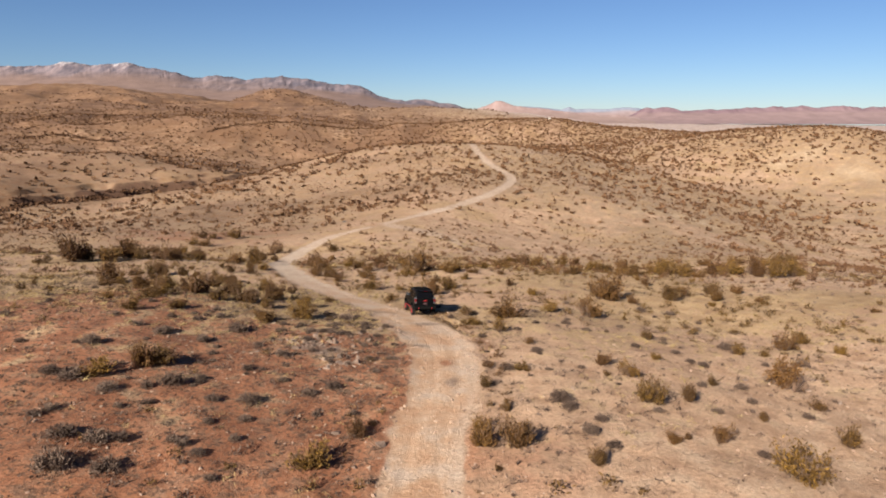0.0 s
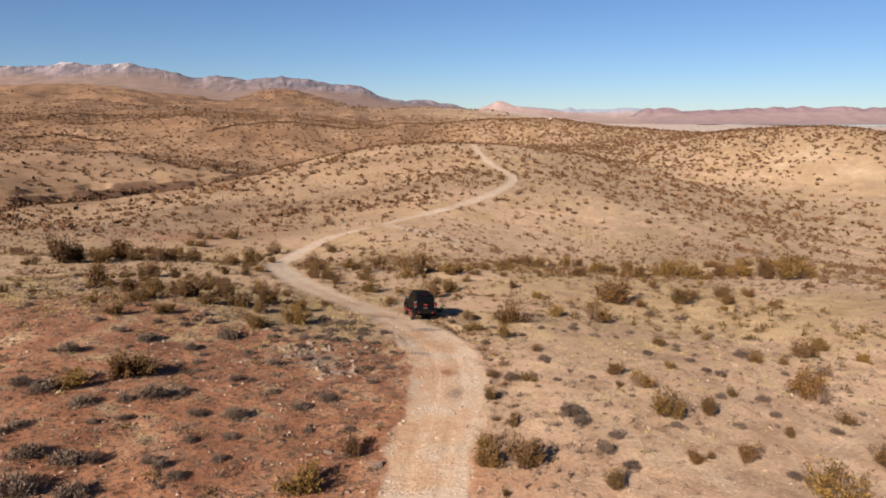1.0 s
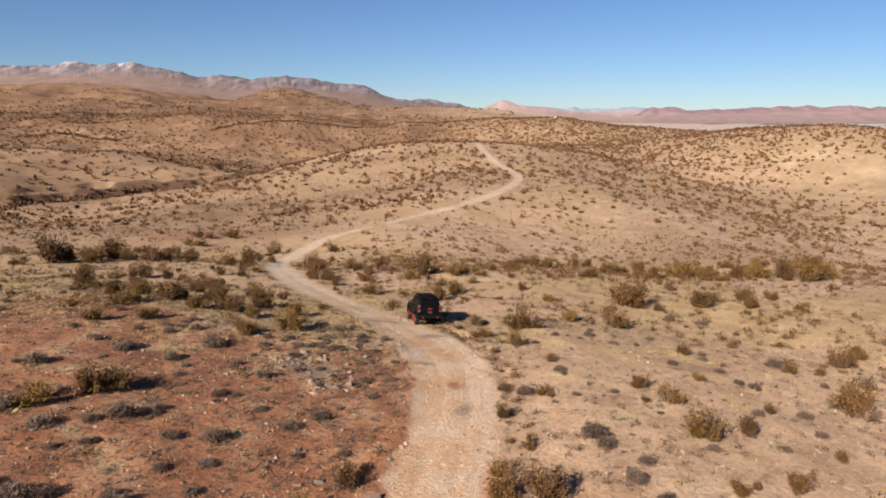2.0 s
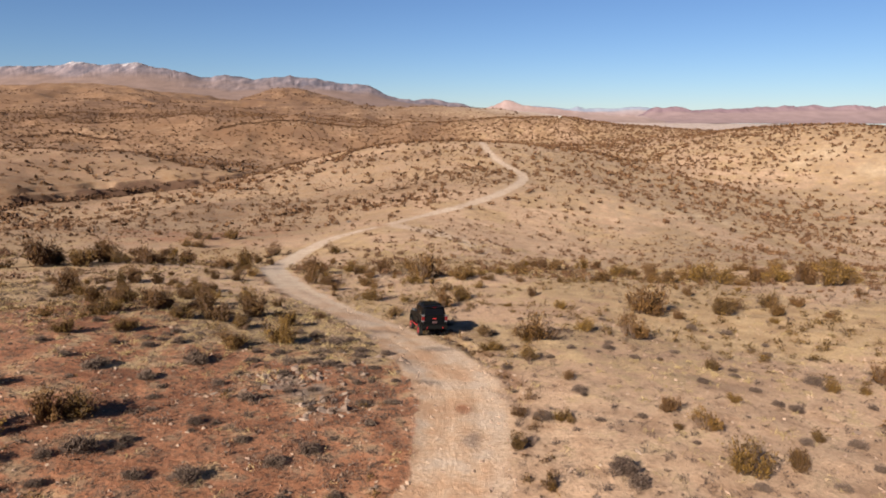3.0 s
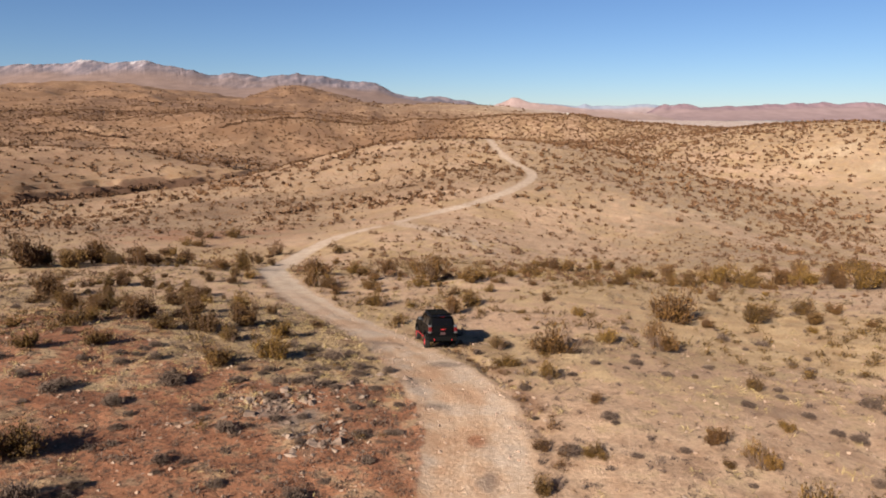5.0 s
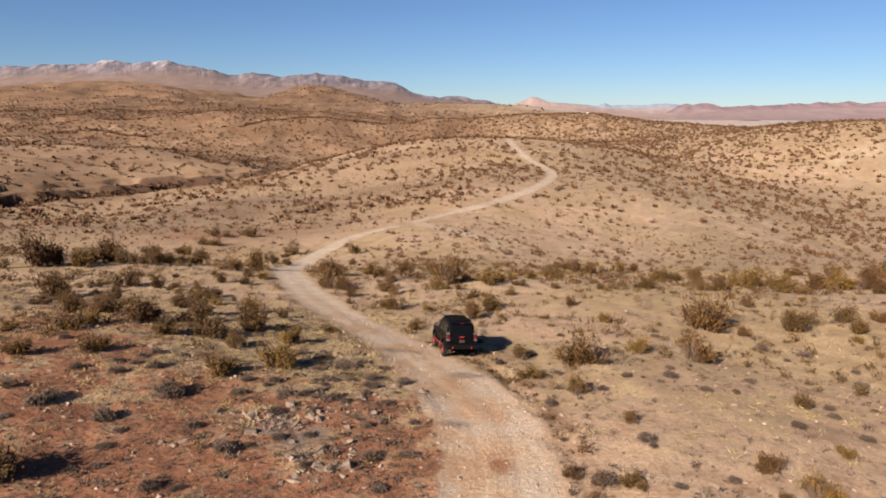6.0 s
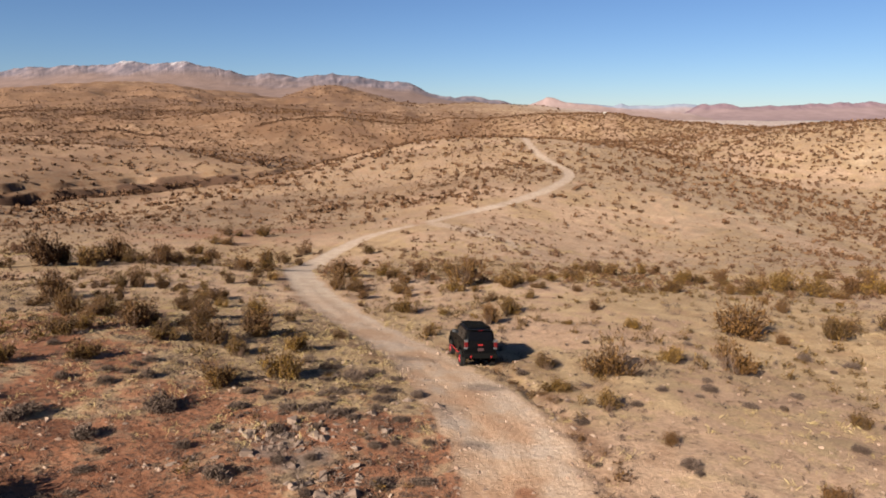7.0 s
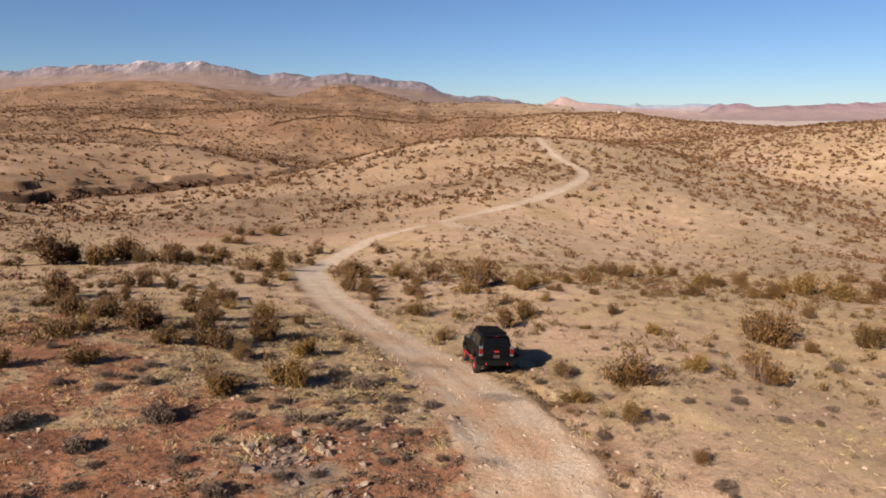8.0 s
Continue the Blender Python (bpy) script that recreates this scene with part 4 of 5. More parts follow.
def sow_brush():
    rng = np.random.default_rng(7)
    far = [tuft_template(100 + i, 9, 0.31) for i in range(8)]
    middle = [tuft_template(200 + i, 28, 0.19) for i in range(8)]
    x, y = sow(rng, 90000, 330, 1300, 0.8)
    thick = 0.5 + 0.5 * fractal(x / 70, y / 70, 3, 71)
    bands = smooth(0.0, 0.55, fractal(x / 240, y / 75, 3, 63)) * smooth(100, -120, x)
    bare = np.exp(-((x - 272) / 24) ** 2 - ((y - 462) / 34) ** 2)
    east = smooth(-60, 170, x) * smooth(400, 520, y)
    k = (rng.uniform(0, 1, len(x)) < 0.05 + 0.3 * thick + 0.3 * bands + 0.5 * east - 0.35 * bare) & clear_of_road(x, y)
    stuff("far_brush", "countless dark brown creosote bushes on distant slopes", "brush", DRYLEAF, far, x[k], y[k], rng.uniform(1.1, 2.8, k.sum()), rng)
    x, y = sow(rng, 16000, 1300, 2500, 0.8)
    k = (x < 150) & (rng.uniform(0, 1, len(x)) < 0.35 + 0.9 * fractal(x / 240, y / 75, 3, 63))
    stuff("hill_brush", "patches of dark brush on the far foothills", "brush", DRYLEAF, far, x[k], y[k], rng.uniform(2.0, 4.5, k.sum()), rng)
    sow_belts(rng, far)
    fuller = [tuft_template(210 + i, 64, 0.15, 0.75, 0.4, 0.8) for i in range(8)]
    for near, far_, n, kinds, least, most in ((98, 195, 2300, fuller, 0.5, 1.5), (195, 335, 6500, middle, 0.8, 2.1)):
        x, y = sow(rng, n, near, far_, 0.85)
        thick = 0.5 + 0.5 * fractal(x / 40, y / 40, 3, 72)
        k = (rng.uniform(0, 1, len(x)) < (0.04 + 0.8 * thick * thick + 0.12 * smooth(190, 240, y)) * np.where(x < -20, 0.45, 1.0)) & clear_of_road(x, y)
        stuff("valley_brush", "scattered olive brown bushes in the shallow valley", "brush", DRYLEAF, kinds, x[k], y[k], rng.uniform(least, most, k.sum()), rng)
    # a fine sprinkling of dwarf shrubs over the valley and its slopes
    x, y = sow(rng, 26000, 90, 420, 0.8)
    k = clear_of_road(x, y, 0.4) & (rng.uniform(0, 1, len(x)) < 0.15 + 0.85 * smooth(-0.3, 0.6, fractal(x / 28, y / 28, 4, 78)))
    stuff("dwarf_shrubs", "fine sprinkling of brown dwarf shrubs over the slopes", "brush", DRYLEAF, far, x[k], y[k], rng.uniform(0.2, 0.65, k.sum()), rng, 0.02)
    # small brown bushes between the larger ones
    small = [tuft_template(220 + i, 60, 0.13, 0.8, 0.28, 1.2) for i in range(6)]
    x, y = sow(rng, 8000, 26, 140, 0.8)
    k = clear_of_road(x, y, 0.3) & (rng.uniform(0, 1, len(x)) < (0.12 + 0.7 * smooth(-0.2, 0.6, fractal(x / 16, y / 16, 3, 75))) * np.where(y > 52, np.where(x < 0, 1.0, 0.7), 0.22))
    stuff("small_brush", "small olive brown bushes scattered over the flats", "brush", LEAF, small, x[k], y[k], 0.25 + 0.75 * rng.uniform(0, 1, k.sum()) ** 1.6, rng)
    # small grey clumps, dry grass and stones near the track
    low = [tuft_template(240 + i, 24, 0.14, 0.5, 0.3, 1.2) for i in range(6)]
    x, y = sow(rng, 17000, 24, 140, 0.8)
    k = clear_of_road(x, y, 0.2) & (rng.uniform(0, 1, len(x)) < (0.25 + 0.75 * smooth(-0.3, 0.5, fractal(x / 9, y / 9, 3, 73))) * np.where(x < 0, 1.0, 0.5))
    stuff("low_grey_brush", "small dry grey clumps scattered over the soil", "brush", GREY, low, x[k], y[k], rng.uniform(0.2, 0.65, k.sum()), rng, 0.02)
    x, y = sow(rng, 15000, 24, 66, 0.8)
    d, s = road_offset(x, y)
    k = clear_of_road(x, y, 0.0) & (rng.uniform(0, 1, len(x)) < (0.25 + 0.75 * smooth(-0.4, 0.5, fractal(x / 5, y / 5, 3, 79))) * np.where(s < 0, 1.0, 0.5))
    stuff("dry_litter", "dark dry twigs and dead clumps littering the soil", "litter", TWIG, low, x[k], y[k], rng.uniform(0.10, 0.34, k.sum()), rng, 0.01)
    # scrub and broken earth along the outer edge of the bend
    line = ROAD[(ROAD[:, 1] > 34) & (ROAD[:, 1] < 66)]
    i, t = rng.integers(0, len(line) - 1, 85), rng.uniform(0, 1, 85)
    e = line[i + 1] - line[i]
    e = e / np.linalg.norm(e, axis=1)[:, None]
    p = line[i] + (line[i + 1] - line[i]) * t[:, None] + np.stack([e[:, 1], -e[:, 0]], 1) * (3.4 + 0.6 * rng.normal(size=85))[:, None]
    k = clear_of_road(p[:, 0], p[:, 1], 0.1)
    stuff("edge_scrub", "low dry scrub along the crumbling edge of the track", "brush", LEAF, small, p[k, 0], p[k, 1], 0.14 + 0.5 * rng.uniform(0, 1, k.sum()) ** 2, rng, 0.02)
    grass = []
    for i in range(6):
        g = np.random.default_rng(260 + i)
        p = g.normal(size=(18, 3)) * np.array([0.24, 0.24, 0.02]) + np.array([0, 0, 0.12])
        grass.append(blades(g, p, 0.14, 0.9, 0.10))
    x, y = sow(rng, 34000, 24, 170, 0.8)
    k = clear_of_road(x, y, 0.1) & (rng.uniform(0, 1, len(x)) < (0.12 + 0.88 * smooth(0.0, 0.6, fractal(x / 12, y / 12, 3, 74))) * np.where(y > 50, 1.0, 0.5) * np.where((x < 0) & (y < 90), 1.4, np.where(y < 90, 0.35, 0.7)))
    stuff("dry_grass", "tufts of pale yellow dry grass", "grass", STRAW, grass, x[k], y[k], rng.uniform(0.4, 1.1, k.sum()), rng, 0.02)
    lumps = [lump_template(280 + i) for i in range(8)]
    x, y = sow(rng, 26000, 24, 80, 0.8)
    d, s = road_offset(x, y)
    k = rng.uniform(0, 1, len(x)) < np.where(np.abs(d - 2.1) < 0.7, 1.0, np.where(d < 1.5, 0.4, np.where(s < 0, 0.6, 0.45)))
    stuff("loose_stones", "loose brown and pale stones strewn over the soil", "stones", STONE, lumps, x[k], y[k], 0.07 + 0.36 * rng.uniform(0, 1, k.sum()) ** 4, rng, 0.0)


def rock(seed):
    rng = np.random.default_rng(seed)
    q, f = hull(rng, 12, rng.uniform(0.25, 0.6))
    ob = new("rock", mesh_of("rock", q, f, [SLAB]))
    return tagged(ob, "angular grey brown rock half sunk in the soil", "rock", "rocks beside the track")


def lay_rocks():
    rng = np.random.default_rng(17)
    kinds = [rock(500 + i) for i in range(8)]
    spots = []
    for cx, cy, wx, wy, n in ((-9.6, 46.4, 1.6, 1.0, 104), (-7.0, 43.0, 1.3, 1.5, 66), (-6.6, 47.6, 1.2, 0.9, 16), (-12.4, 43.4, 1.6, 0.9, 10), (-7.6, 50.0, 1.8, 1.2, 16), (-4.7, 51.6, 1.6, 0.6, 8), (-9.5, 57.5, 2.2, 1.4, 12), (6.5, 36, 2.5, 2, 6), (25, 42, 2.5, 1.2, 12), (-5.5, 31, 2.5, 3, 8)):
        for i in range(n):
            spots.append((cx + rng.normal() * wx * 0.8, cy + rng.normal() * wy * 0.8, rng.uniform(0.14, 0.42) + 0.7 * rng.uniform() ** 5))
    for a, b in zip(ROAD[:-1], ROAD[1:]):
        e = (b - a) / np.linalg.norm(b - a)
        if 44 < a[1] < 68:
            for off, n in ((3.3, 2), (-2.7, 2)):
                for i in range(n):
                    w = off + rng.normal() * 0.35
                    t = rng.uniform(0, 3.0)
                    spots.append((a[0] + e[0] * t + e[1] * w, a[1] + e[1] * t - e[0] * w, rng.uniform(0.12, 0.34) + 0.3 * rng.uniform() ** 3))
    for i, (x, y, s) in enumerate(spots):
        z = float(height([x], [y])[0]) - 0.01 * s
        m = pose(x, y, z, rng.uniform(-22, 22), rng.uniform(-22, 22), rng.uniform(0, 360)) @ Matrix.Scale(s, 4)
        if i < len(kinds):
            kinds[i].matrix_basis = m
        else:
            copy_thing(kinds[int(rng.integers(0, len(kinds)))], m).matrix_basis = m


plant_brush()
sow_brush()
lay_rocks()


# ---- the car: a black lifted off-road wagon standing on the track ----
AXLE, TYRE, HALF = 1.39, 0.42, 0.90
CAR_SIZE, TALL = 1.15, 1.11


def bm_part(name, bm, mat, parent, label=""):
    me = bpy.data.meshes.new(name)
    bm.to_mesh(me)
    bm.free()
    me.materials.append(mat)
    ob = new(name, me)
    ob.parent = parent
    return tagged(ob, label)


def block(bm, x0, x1, y0, y1, z0, z1, soft=0.02, taper=0.0):
    """A box with rounded edges; taper narrows its top."""
    made = bmesh.ops.create_cube(bm, size=1.0)["verts"]
    for v in made:
        k = 1 - taper if v.co.z > 0 else 1.0
        v.co = Vector(((x0 + x1) / 2 + v.co.x * (x1 - x0) * k, (y0 + y1) / 2 + v.co.y * (y1 - y0) * k, (z0 + z1) / 2 + v.co.z * (z1 - z0)))
    edges = list({e for v in made for e in v.link_edges})
    if soft:
        bmesh.ops.bevel(bm, geom=edges, offset=soft, segments=2, affect="EDGES", profile=0.6)


def block_part(name, size, mat, parent, label="", soft=0.02, taper=0.0):
    bm = bmesh.new()
    block(bm, *size, soft, taper)
    return bm_part(name, bm, mat, parent, label)


def tube_part(name, points, radius, mat, parent, label=""):
    cu = bpy.data.curves.new(name, "CURVE")
    cu.dimensions, cu.bevel_depth, cu.bevel_resolution = "3D", radius, 2
    s = cu.splines.new("POLY")
    s.points.add(len(points) - 1)
    for p, q in zip(s.points, points):
        p.co = (*q, 1)
    cu.materials.append(mat)
    ob = new(name, cu)
    ob.parent = parent
    return tagged(ob, label)


def lathe(bm, profile, steps, axis_y):
    """Turns (radius, across) points about the axle."""
    rings = []
    for i in range(steps):
        a = 2 * math.pi * i / steps
        rings.append([bm.verts.new((r * math.cos(a), axis_y + w, r * math.sin(a))) for r, w in profile])
    for i in range(steps):
        p, q = rings[i], rings[(i + 1) % steps]
        for k in range(len(profile) - 1):
            bm.faces.new((p[k], q[k], q[k + 1], p[k + 1]))


def car_wheel(parent, x, side):
    bm = bmesh.new()
    lathe(bm, ((0.22, -0.13), (0.36, -0.145), (0.405, -0.12), (TYRE, -0.07), (TYRE, 0.07), (0.405, 0.12), (0.36, 0.145), (0.22, 0.13)), 36, 0)
    for i in range(36):
        a = 2 * math.pi * (i + 0.5) / 36
        for w in (-0.075, 0.075):
            lug = bmesh.ops.create_cube(bm, size=1.0)["verts"]
            turn = Matrix.Rotation(-a, 4, "Y")
            for v in lug:
                v.co = turn @ Vector((TYRE + 0.004 + v.co.x * 0.02, w + v.co.y * 0.08, v.co.z * 0.035))
    wheel = bm_part("wheel", bm, RUBBER, parent, "chunky dusty black off-road tyre")
    wheel.location = (x, side * 0.82, TYRE)
    bm = bmesh.new()
    lathe(bm, ((0.235, -0.12), (0.235, 0.10), (0.25, 0.125), (0.225, 0.125), (0.205, 0.06), (0.20, 0.02)), 30, 0)
    for i in range(6):
        a = 2 * math.pi * i / 6
        spoke = bmesh.ops.create_cube(bm, size=1.0)["verts"]
        turn = Matrix.Rotation(-a, 4, "Y")
        for v in spoke:
            v.co = turn @ Vector((0.13 + v.co.x * 0.19, 0.07 + v.co.y * 0.05 - 0.10 * abs(v.co.x), v.co.z * (0.09 - 0.03 * v.co.x)))
    rim = bm_part("rim", bm, RED, wheel, "red six-spoke alloy rim")
    bm = bmesh.new()
    lathe(bm, ((0.001, 0.10), (0.055, 0.10), (0.065, 0.08), (0.07, 0.02)), 18, 0)
    hub = bm_part("hub_cap", bm, PLASTIC, wheel, "small black hub cap")
    if side < 0:
        for o in (rim, hub):
            o.rotation_euler[2] = math.pi
    return wheel


def body_section(x):
    """Half section of the body: bottom, sill, flank, belt, roof edge, roof, middle."""
    belt = np.interp(x, (-2.28, -2.15, 0.9, 1.1, 2.2, 2.34), (1.08, 1.27, 1.28, 1.27, 1.15, 0.98))
    roof = np.interp(x, (-2.28, -2.18, -1.98, -1.86, -0.6, 0.30, 1.02, 1.12, 2.2, 2.34), (1.12, 1.36, 1.82, 1.89, 1.92, 1.87, 1.32, 1.30, 1.18, 1.00))
    wide = np.interp(x, (-2.28, -2.1, 1.7, 2.2, 2.34), (HALF - 0.08, HALF, HALF, HALF - 0.05, HALF - 0.16))
    top = np.interp(x, (-2.28, -2.1, -1.9, 0.3, 1.02, 1.12, 2.34), (HALF - 0.12, 0.74, 0.69, 0.68, 0.76, 0.80, 0.66))
    low = 0.58
    for a in (-AXLE, AXLE):
        if abs(x - a) < 0.54:
            low = max(low, 0.40 + math.sqrt(0.54 ** 2 - (x - a) ** 2))
    sill = max(low + 0.03, 0.66)
    flank = max(sill + 0.02, 0.98)
    belt = max(belt, flank + 0.02)
    roof = max(roof, belt + 0.03)
    return [(0.0, low), (wide - 0.10, low), (wide - 0.02, sill), (wide + 0.01, flank), (wide - 0.03, belt), (top, roof - 0.05), (top - 0.10, roof), (0.0, roof + 0.015)]


def on_flank(x, u, out):
    """A point on the glass house's flank at length x, u of the way from belt to roof edge."""
    s = body_section(x)
    (y0, z0), (y1, z1) = s[4], s[5]
    n = Vector((z1 - z0, y0 - y1)).normalized()
    return y0 + (y1 - y0) * u + n.x * out, z0 + (z1 - z0) * u + n.y * out


def side_pane(name, parent, corners, side, label):
    """A pane on the flank from (x, u) corners, 16 mm thick."""
    bm = bmesh.new()
    rings = []
    for out in (-0.004, 0.012):
        rings.append([bm.verts.new((x, side * on_flank(x, u, out)[0], on_flank(x, u, out)[1])) for x, u in corners])
    n = len(corners)
    bm.faces.new(rings[1])
    bm.faces.new(list(reversed(rings[0])))
    for i in range(n):
        bm.faces.new((rings[0][i], rings[0][(i + 1) % n], rings[1][(i + 1) % n], rings[1][i]))
    bmesh.ops.recalc_face_normals(bm, faces=bm.faces)
    return bm_part(name, bm, TINT, parent, label)


def sloped_pane(name, parent, low, high, thick, label):
    """A pane across the car between (x, half width, z) at its foot and head."""
    bm = bmesh.new()
    d = Vector((high[0] - low[0], 0, high[2] - low[2])).normalized()
    n = Vector((-d.z, 0, d.x)) if low[0] < 0 else Vector((d.z, 0, -d.x))
    rings = []
    for o in (0.0, thick):
        rings.append([bm.verts.new(Vector((x, s * w, z)) + n * o) for (x, w, z), s in ((low, 1), (low, -1), (high, -1), (high, 1))])
    bm.faces.new(rings[1])
    bm.faces.new(list(reversed(rings[0])))
    for i in range(4):
        bm.faces.new((rings[0][i], rings[0][(i + 1) % 4], rings[1][(i + 1) % 4], rings[1][i]))
    bmesh.ops.recalc_face_normals(bm, faces=bm.faces)
    return bm_part(name, bm, TINT, parent, label)


def off_road_car():
    car = new("off_road_car")
    tagged(car, "black lifted off-road wagon with red wheels on a dirt track", "car")
    bm = bmesh.new()
    xs = sorted({round(v, 3) for v in np.concatenate([np.linspace(-2.28, 2.34, 67), [-2.15, -1.98, -1.86, 0.30, 1.02, 1.12, 2.2]])})
    loops = []
    for x in xs:
        half = body_section(x)
        pts = [(y, z) for y, z in half] + [(-y, z) for y, z in reversed(half[1:-1])]
        loops.append([bm.verts.new((x, y, z)) for y, z in pts])
    n = len(loops[0])
    for a, b in zip(loops[:-1], loops[1:]):
        for i in range(n):
            bm.faces.new((a[i], b[i], b[(i + 1) % n], a[(i + 1) % n]))
    bm.faces.new(loops[0])
    bm.faces.new(list(reversed(loops[-1])))
    bmesh.ops.recalc_face_normals(bm, faces=bm.faces)
    for f in bm.faces:
        f.smooth = True
    body = bm_part("body", bm, BLACK, car, "satin black painted body")
    m = body.modifiers.new("edges", "EDGE_SPLIT")
    m.split_angle = radians(32)
    block_part("chassis", (-2.05, 2.05, -0.52, 0.52, 0.40, 0.75), PLASTIC, car, "dark dusty underbody", 0.04)
    for a in (-AXLE, AXLE):
        tube_part("axle", [(a, -0.78, TYRE), (a, 0.78, TYRE)], 0.06, PLASTIC, car)
        for side in (1, -1):
            car_wheel(car, a, side)
            arc = [(a + 0.565 * math.cos(g), side * (HALF + 0.012), 0.40 + 0.565 * math.sin(g)) for g in np.linspace(0.25, math.pi - 0.25, 15)]
            tube_part("wheel_arch_flare", arc, 0.045, PLASTIC, car, "matt black plastic arch flare")
    for side in (1, -1):
        side_pane("window", car, [(0.02, 0.10), (0.70, 0.10), (0.62, 0.30), (0.28, 0.86), (0.02, 0.88)], side, "tinted front door glass")
        side_pane("window", car, [(-0.92, 0.10), (-0.06, 0.10), (-0.06, 0.88), (-0.92, 0.88)], side, "tinted rear door glass")
        side_pane("window", car, [(-1.82, 0.14), (-1.02, 0.10), (-1.02, 0.88), (-1.72, 0.84)], side, "tinted rear quarter glass")
        slider = tube_part("rock_slider", [(-0.98, side * 0.86, 0.62), (-0.9, side * 0.97, 0.60), (0.86, side * 0.97, 0.60), (0.96, side * 0.86, 0.62)], 0.032, RED, car, "red tubular rock slider")
        for x in (-0.5, 0.4):
            tube_part("bracket", [(x, side * 0.5, 0.58), (x, side * 0.97, 0.60)], 0.025, PLASTIC, slider)
        for x in (0.10, -0.86):
            block_part("door_handle", (x, x + 0.16, side * HALF - 0.02, side * HALF + 0.03, 1.06, 1.10), PLASTIC, car, "", 0.01)
        for x in (0.76, -0.02, -0.98):
            block_part("door_seam", (x - 0.006, x + 0.006, side * (HALF + 0.004) - 0.006, side * (HALF + 0.004) + 0.006, 0.72, 1.14), PLASTIC, car, "", 0.0)
        mirror = block_part("wing_mirror", (0.60, 0.74, side * 0.93 - 0.11, side * 0.93 + 0.11, 1.30, 1.48), BLACK, car, "black wing mirror", 0.03)
        block_part("mirror_glass", (0.588, 0.602, side * 0.93 - 0.09, side * 0.93 + 0.09, 1.32, 1.46), CHROME, mirror, "silvery mirror glass", 0.004)
        lamp = block_part("tail_lamp", (-2.29, -2.12, side * 0.80 - 0.10, side * 0.80 + 0.095, 1.00, 1.42), TAIL, car, "red tail lamp", 0.03)
        block_part("lens", (-2.302, -2.13, side * 0.80 - 0.085, side * 0.80 + 0.10, 1.32, 1.43), CHROME, lamp, "clear upper lens", 0.015)
        block_part("lens", (-2.302, -2.13, side * 0.80 - 0.085, side * 0.80 + 0.10, 0.99, 1.08), CHROME, lamp, "clear reversing lens", 0.015)
        block_part("headlight", (2.18, 2.34, side * 0.66 - 0.15, side * 0.66 + 0.15, 0.86, 1.02), CHROME, car, "clear headlight", 0.03)
    sloped_pane("windscreen", car, (1.00, 0.70, 1.37), (0.36, 0.60, 1.82), 0.012, "raked dark windscreen")
    rear = sloped_pane("rear_window", car, (-2.19, 0.66, 1.38), (-2.005, 0.60, 1.78), 0.015, "dark rear window")
    tube_part("wiper", [(-2.215, 0.05, 1.38), (-2.14, -0.32, 1.52)], 0.010, PLASTIC, rear)
    block_part("spoiler", (-2.16, -1.80, -0.62, 0.62, 1.855, 1.90), BLACK, car, "black roof spoiler", 0.02)
    block_part("brake_lamp", (-2.175, -2.155, -0.12, 0.12, 1.862, 1.892), TAIL, car, "lit red high brake lamp", 0.004)
    bumper = block_part("rear_bumper", (-2.42, -2.16, -0.90, 0.90, 0.56, 0.80), PLASTIC, car, "black steel rear bumper", 0.05)
    tube_part("tow_hitch", [(-2.46, 0, 0.52), (-2.1, 0, 0.52)], 0.035, PLASTIC, bumper)
    for side in (1, -1):
        block_part("shackle", (-2.46, -2.41, side * 0.55 - 0.03, side * 0.55 + 0.03, 0.60, 0.70), RED, bumper, "red recovery shackle", 0.01)
    block_part("number_plate", (-2.30, -2.285, -0.16, 0.16, 0.90, 1.04), PLATE, car, "small grimy number plate", 0.004)
    block_part("badge", (-2.30, -2.28, -0.13, 0.15, 1.165, 1.225), RED, car, "red tailgate badge", 0.004)
    block_part("tailgate_handle", (-2.30, -2.27, -0.05, 0.22, 1.10, 1.15), PLASTIC, car, "", 0.01)
    block_part("front_bumper", (2.18, 2.46, -0.86, 0.86, 0.55, 0.84), PLASTIC, car, "black steel front bumper", 0.06)
    grille = block_part("grille", (2.25, 2.36, -0.48, 0.48, 0.84, 1.02), PLASTIC, car, "black front grille", 0.02)
    for i in range(3):
        block_part("slat", (2.355, 2.372, -0.44, 0.44, 0.87 + 0.05 * i, 0.89 + 0.05 * i), BLACK, grille, "", 0.004)
    block_part("bonnet_scoop", (1.25, 1.85, -0.24, 0.24, 1.22, 1.30), BLACK, car, "low bonnet scoop", 0.03, 0.25)
    # a low flat roof rack
    rack = tube_part("roof_rack", [(-1.75, 0.60, 1.965), (-1.75, -0.60, 1.965), (0.20, -0.58, 1.955), (0.30, -0.50, 1.94), (0.30, 0.50, 1.94), (0.20, 0.58, 1.955), (-1.75, 0.60, 1.965)], 0.024, PLASTIC, car, "flat black roof rack")
    for i in range(9):
        x = -1.6 + 0.21 * i
        block_part("crossbar", (x, x + 0.10, -0.58, 0.58, 1.945, 1.965), PLASTIC, rack, "", 0.008)
    for x in (-1.6, -0.7, 0.1):
        for side in (1, -1):
            block_part("foot", (x, x + 0.06, side * 0.60 - 0.03, side * 0.60 + 0.03, 1.84, 1.965), PLASTIC, rack, "", 0.008)
    tube_part("exhaust_pipe", [(-2.3, -0.55, 0.50), (-1.6, -0.5, 0.52)], 0.035, PLASTIC, car)
    tube_part("aerial", [(1.05, -0.78, 1.15), (0.92, -0.79, 1.75)], 0.006, PLASTIC, car)
    for o in car.children:
        if not o.name.startswith(("wheel", "axle")) or o.name.startswith("wheel_arch"):
            o.scale.z = TALL
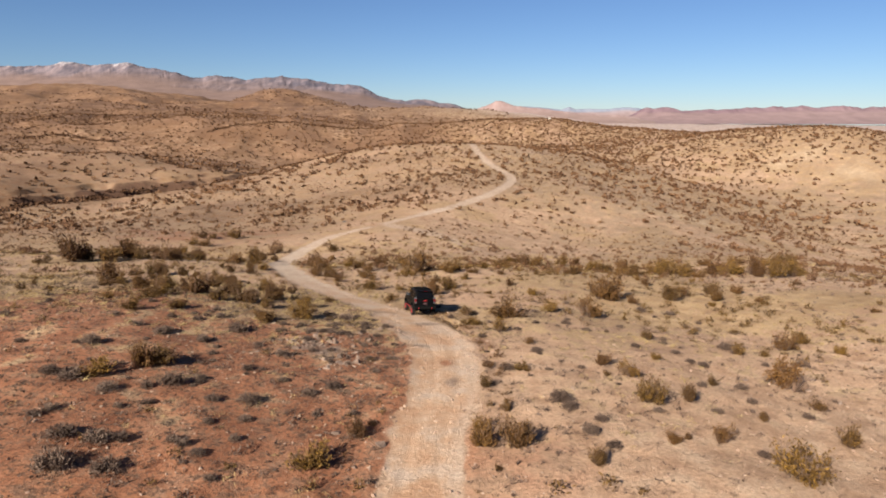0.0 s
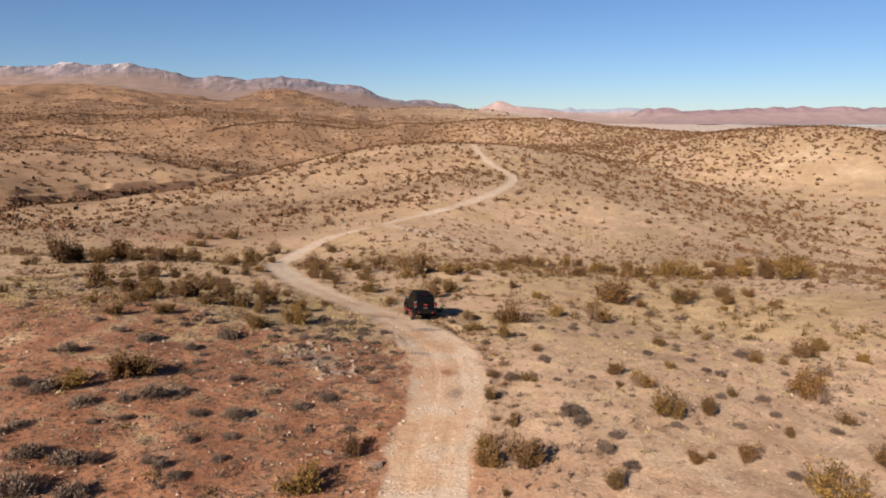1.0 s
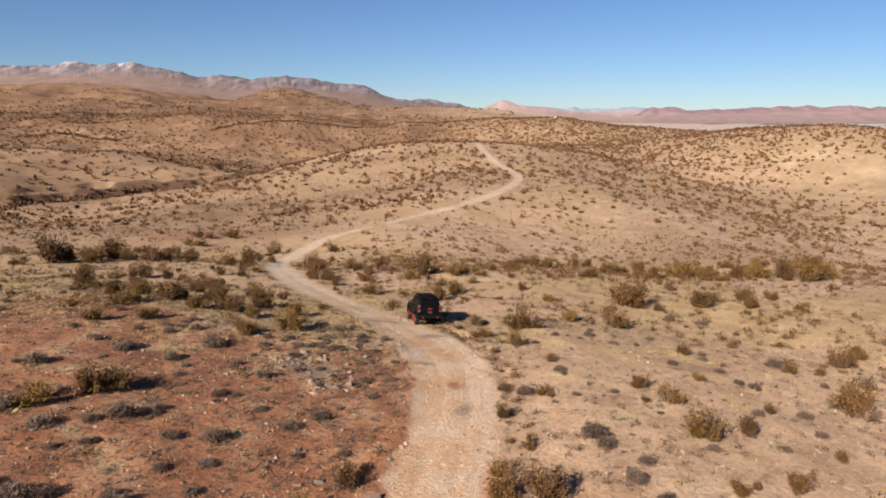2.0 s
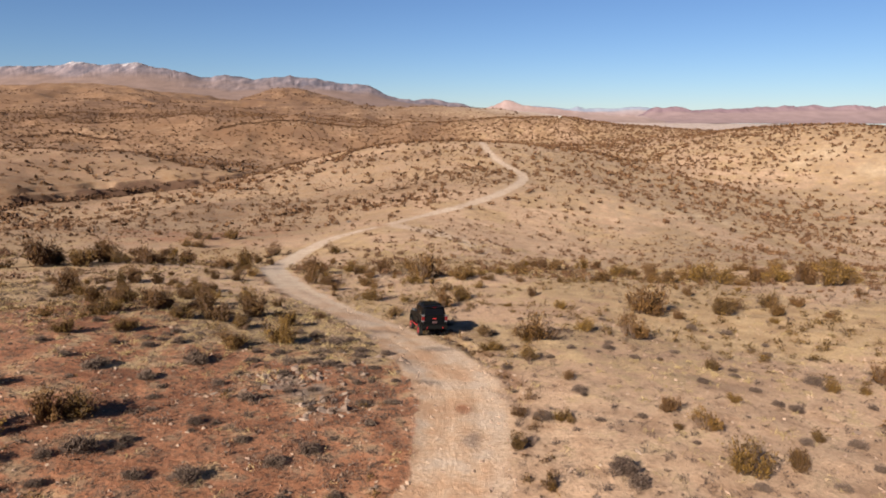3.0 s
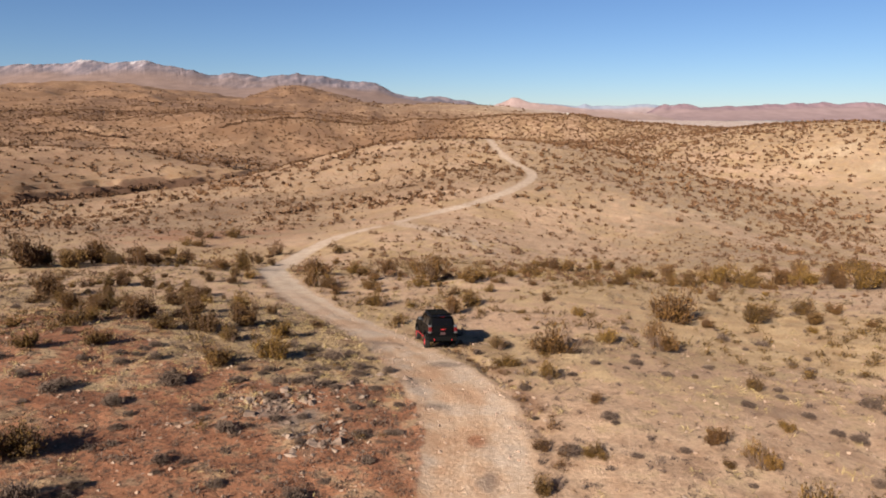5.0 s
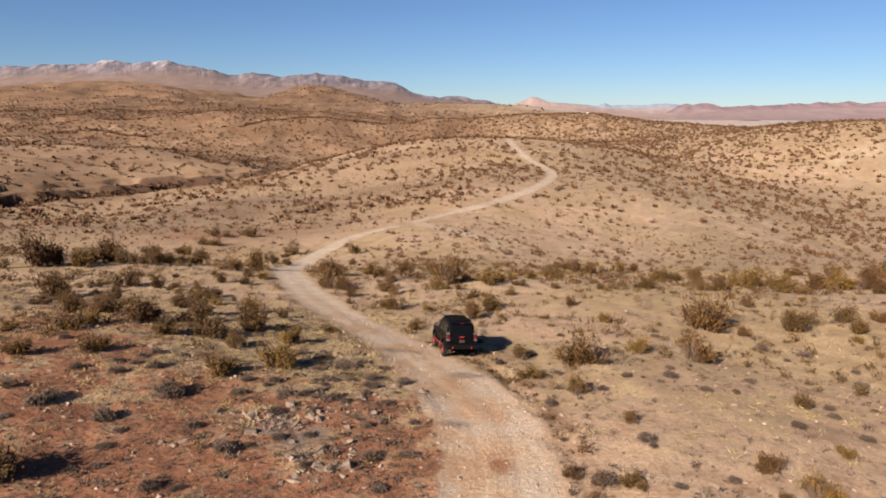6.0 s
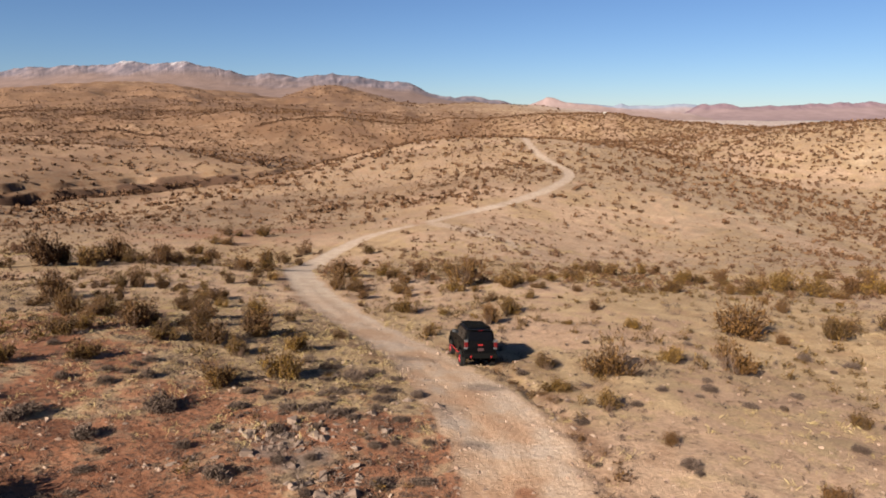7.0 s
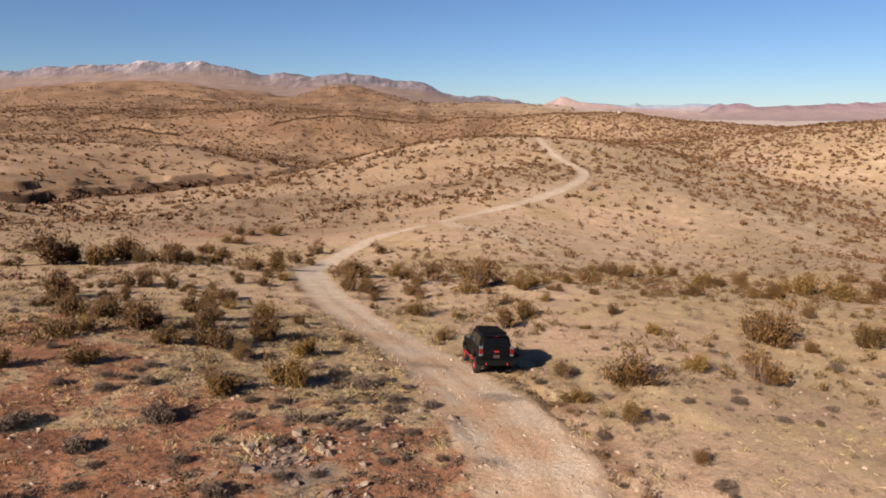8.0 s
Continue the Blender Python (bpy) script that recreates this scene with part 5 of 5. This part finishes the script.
    return car


def park(car, x, y, heading):
    """Sets the four wheels on the ground; heading is the way it faces, anticlockwise from the x axis."""
    h = radians(heading)
    f, l = Vector((math.cos(h), math.sin(h), 0)), Vector((-math.sin(h), math.cos(h), 0))

    def under(a, b):
        p = Vector((x, y, 0)) + (f * a + l * b) * CAR_SIZE
        return Vector((p.x, p.y, float(height([p.x], [p.y])[0])))
    front, back = (under(AXLE, 0.82) + under(AXLE, -0.82)) / 2, (under(-AXLE, 0.82) + under(-AXLE, -0.82)) / 2
    left, right = (under(AXLE, 0.82) + under(-AXLE, 0.82)) / 2, (under(AXLE, -0.82) + under(-AXLE, -0.82)) / 2
    u = (front - back).normalized()
    w = u.cross((left - right).normalized()).normalized()
    v = w.cross(u)
    m = Matrix((u, v, w)).transposed().to_4x4()
    m.translation = (front + back) / 2 - w * 0.02
    car.matrix_basis = m @ Matrix.Scale(CAR_SIZE, 4)


park(off_road_car(), -2.3, 62.0, 104)


# ---- far single things: power line towers, a hut, a tree in the wash, a dark rock ----
def transmission_tower():
    ob = new("transmission_tower")

    def beam(name, a, b, w, parent):
        d = Vector(b) - Vector(a)
        bm = bmesh.new()
        bmesh.ops.create_cube(bm, size=1.0)
        turn = d.to_track_quat("Z", "Y").to_matrix()
        for v in bm.verts:
            v.co = (Vector(a) + Vector(b)) / 2 + turn @ Vector((v.co.x * w, v.co.y * w, v.co.z * d.length))
        return bm_part(name, bm, STEEL, parent)
    for sx in (-1, 1):
        for sy in (-1, 1):
            beam("leg", (sx * 3.2, sy * 3.2, 0), (sx * 0.7, sy * 0.7, 20), 0.35, ob)
            beam("mast_leg", (sx * 0.7, sy * 0.7, 20), (sx * 0.2, sy * 0.2, 29), 0.3, ob)
    for z in (4, 9, 14, 19):
        w = 3.2 - 2.5 * z / 20
        n = 3.2 - 2.5 * min(z + 5, 20) / 20
        for sy in (-1, 1):
            beam("brace", (-w, sy * w, z), (n, sy * n, z + 5), 0.2, ob)
            beam("brace", (w, sy * w, z), (-n, sy * n, z + 5), 0.2, ob)
    for z, w in ((20, 9.0), (25, 7.0)):
        arm = beam("crossarm", (-w, 0, z), (w, 0, z), 0.4, ob)
        for x in (-w, w):
            beam("insulator", (x, 0, z - 1.6), (x, 0, z), 0.25, arm)
    return tagged(ob, "lattice steel power line tower far off", "tower", "power line towers")


def on_land(x, y, turn=0.0, sink=0.0):
    return pose(x, y, float(height([x], [y])[0]) - sink, 0, 0, turn)


tower = transmission_tower()
tower.matrix_basis = on_land(640, 1120, 25, 0.5)
copy_thing(tower, on_land(910, 1500, 25, 0.5))

hut = new("hut")
tagged(hut, "small white hut on a distant ridge", "hut")
block_part("wall", (-2.2, 2.2, -1.6, 1.6, -0.8, 2.4), WHITE, hut, "white painted walls", 0.05)
bm = bmesh.new()
block(bm, -2.6, 2.6, -2.0, 2.0, 2.4, 3.0, 0.03, 0.3)
bm_part("roof", bm, WHITE, hut, "pale hipped roof")
hut.matrix_basis = on_land(128, 800, 20) @ Matrix.Scale(0.65, 4)


def mesquite():
    rng = np.random.default_rng(91)
    ob = new("mesquite_tree")
    trunk = tube_part("trunk", [(0, 0, -0.3), (0.1, 0, 0.8), (0.3, 0.1, 1.7)], 0.22, BARK, ob, "short dark trunk")
    tips = []
    for i in range(9):
        g = 2 * math.pi * i / 9 + rng.uniform(-0.3, 0.3)
        r, h = rng.uniform(1.4, 2.9), rng.uniform(2.2, 4.6)
        limb = [(0.2, 0.05, 1.2), (0.5 * r * math.cos(g), 0.5 * r * math.sin(g), 0.6 * h + 0.5), (r * math.cos(g), r * math.sin(g), h)]
        tube_part("limb", limb, 0.09, BARK, trunk)
        for k in range(26):
            t = rng.uniform(0.4, 1.05)
            tips.append([limb[2][0] * t, limb[2][1] * t, 1.0 + (h - 1.0) * t] + rng.normal(size=3) * 0.5)
    tips = np.array(tips)
    tips = np.concatenate([tips + rng.normal(size=tips.shape) * 0.25 for _ in range(6)])
    v, f = blades(rng, tips, 0.22, 0.2, 0.5)
    part("crown", v, f, DRYLEAF, ob, "sparse dark leaves")
    return tagged(ob, "dark mesquite tree growing in the dry wash", "tree")


tree = mesquite()
tree.matrix_basis = on_land(-166, 482) @ Matrix.Scale(1.5, 4)

v, f = hull(np.random.default_rng(77), 14, 0.45)
boulder = tagged(new("boulder", mesh_of("boulder", v, f, [DARKROCK])), "dark flat boulder beside the dirt track", "rock")
boulder.matrix_basis = on_land(-32, 211) @ pose(0, 0, 0.15, 0, 0, 0) @ Matrix.Scale(1.7, 4)

# ---- paces to metres ----
for ob in [o for o in scene.objects if o.parent is None and o.type in ("MESH", "EMPTY")]:
    ob.matrix_basis = Matrix.Scale(PACE, 4) @ ob.matrix_basis
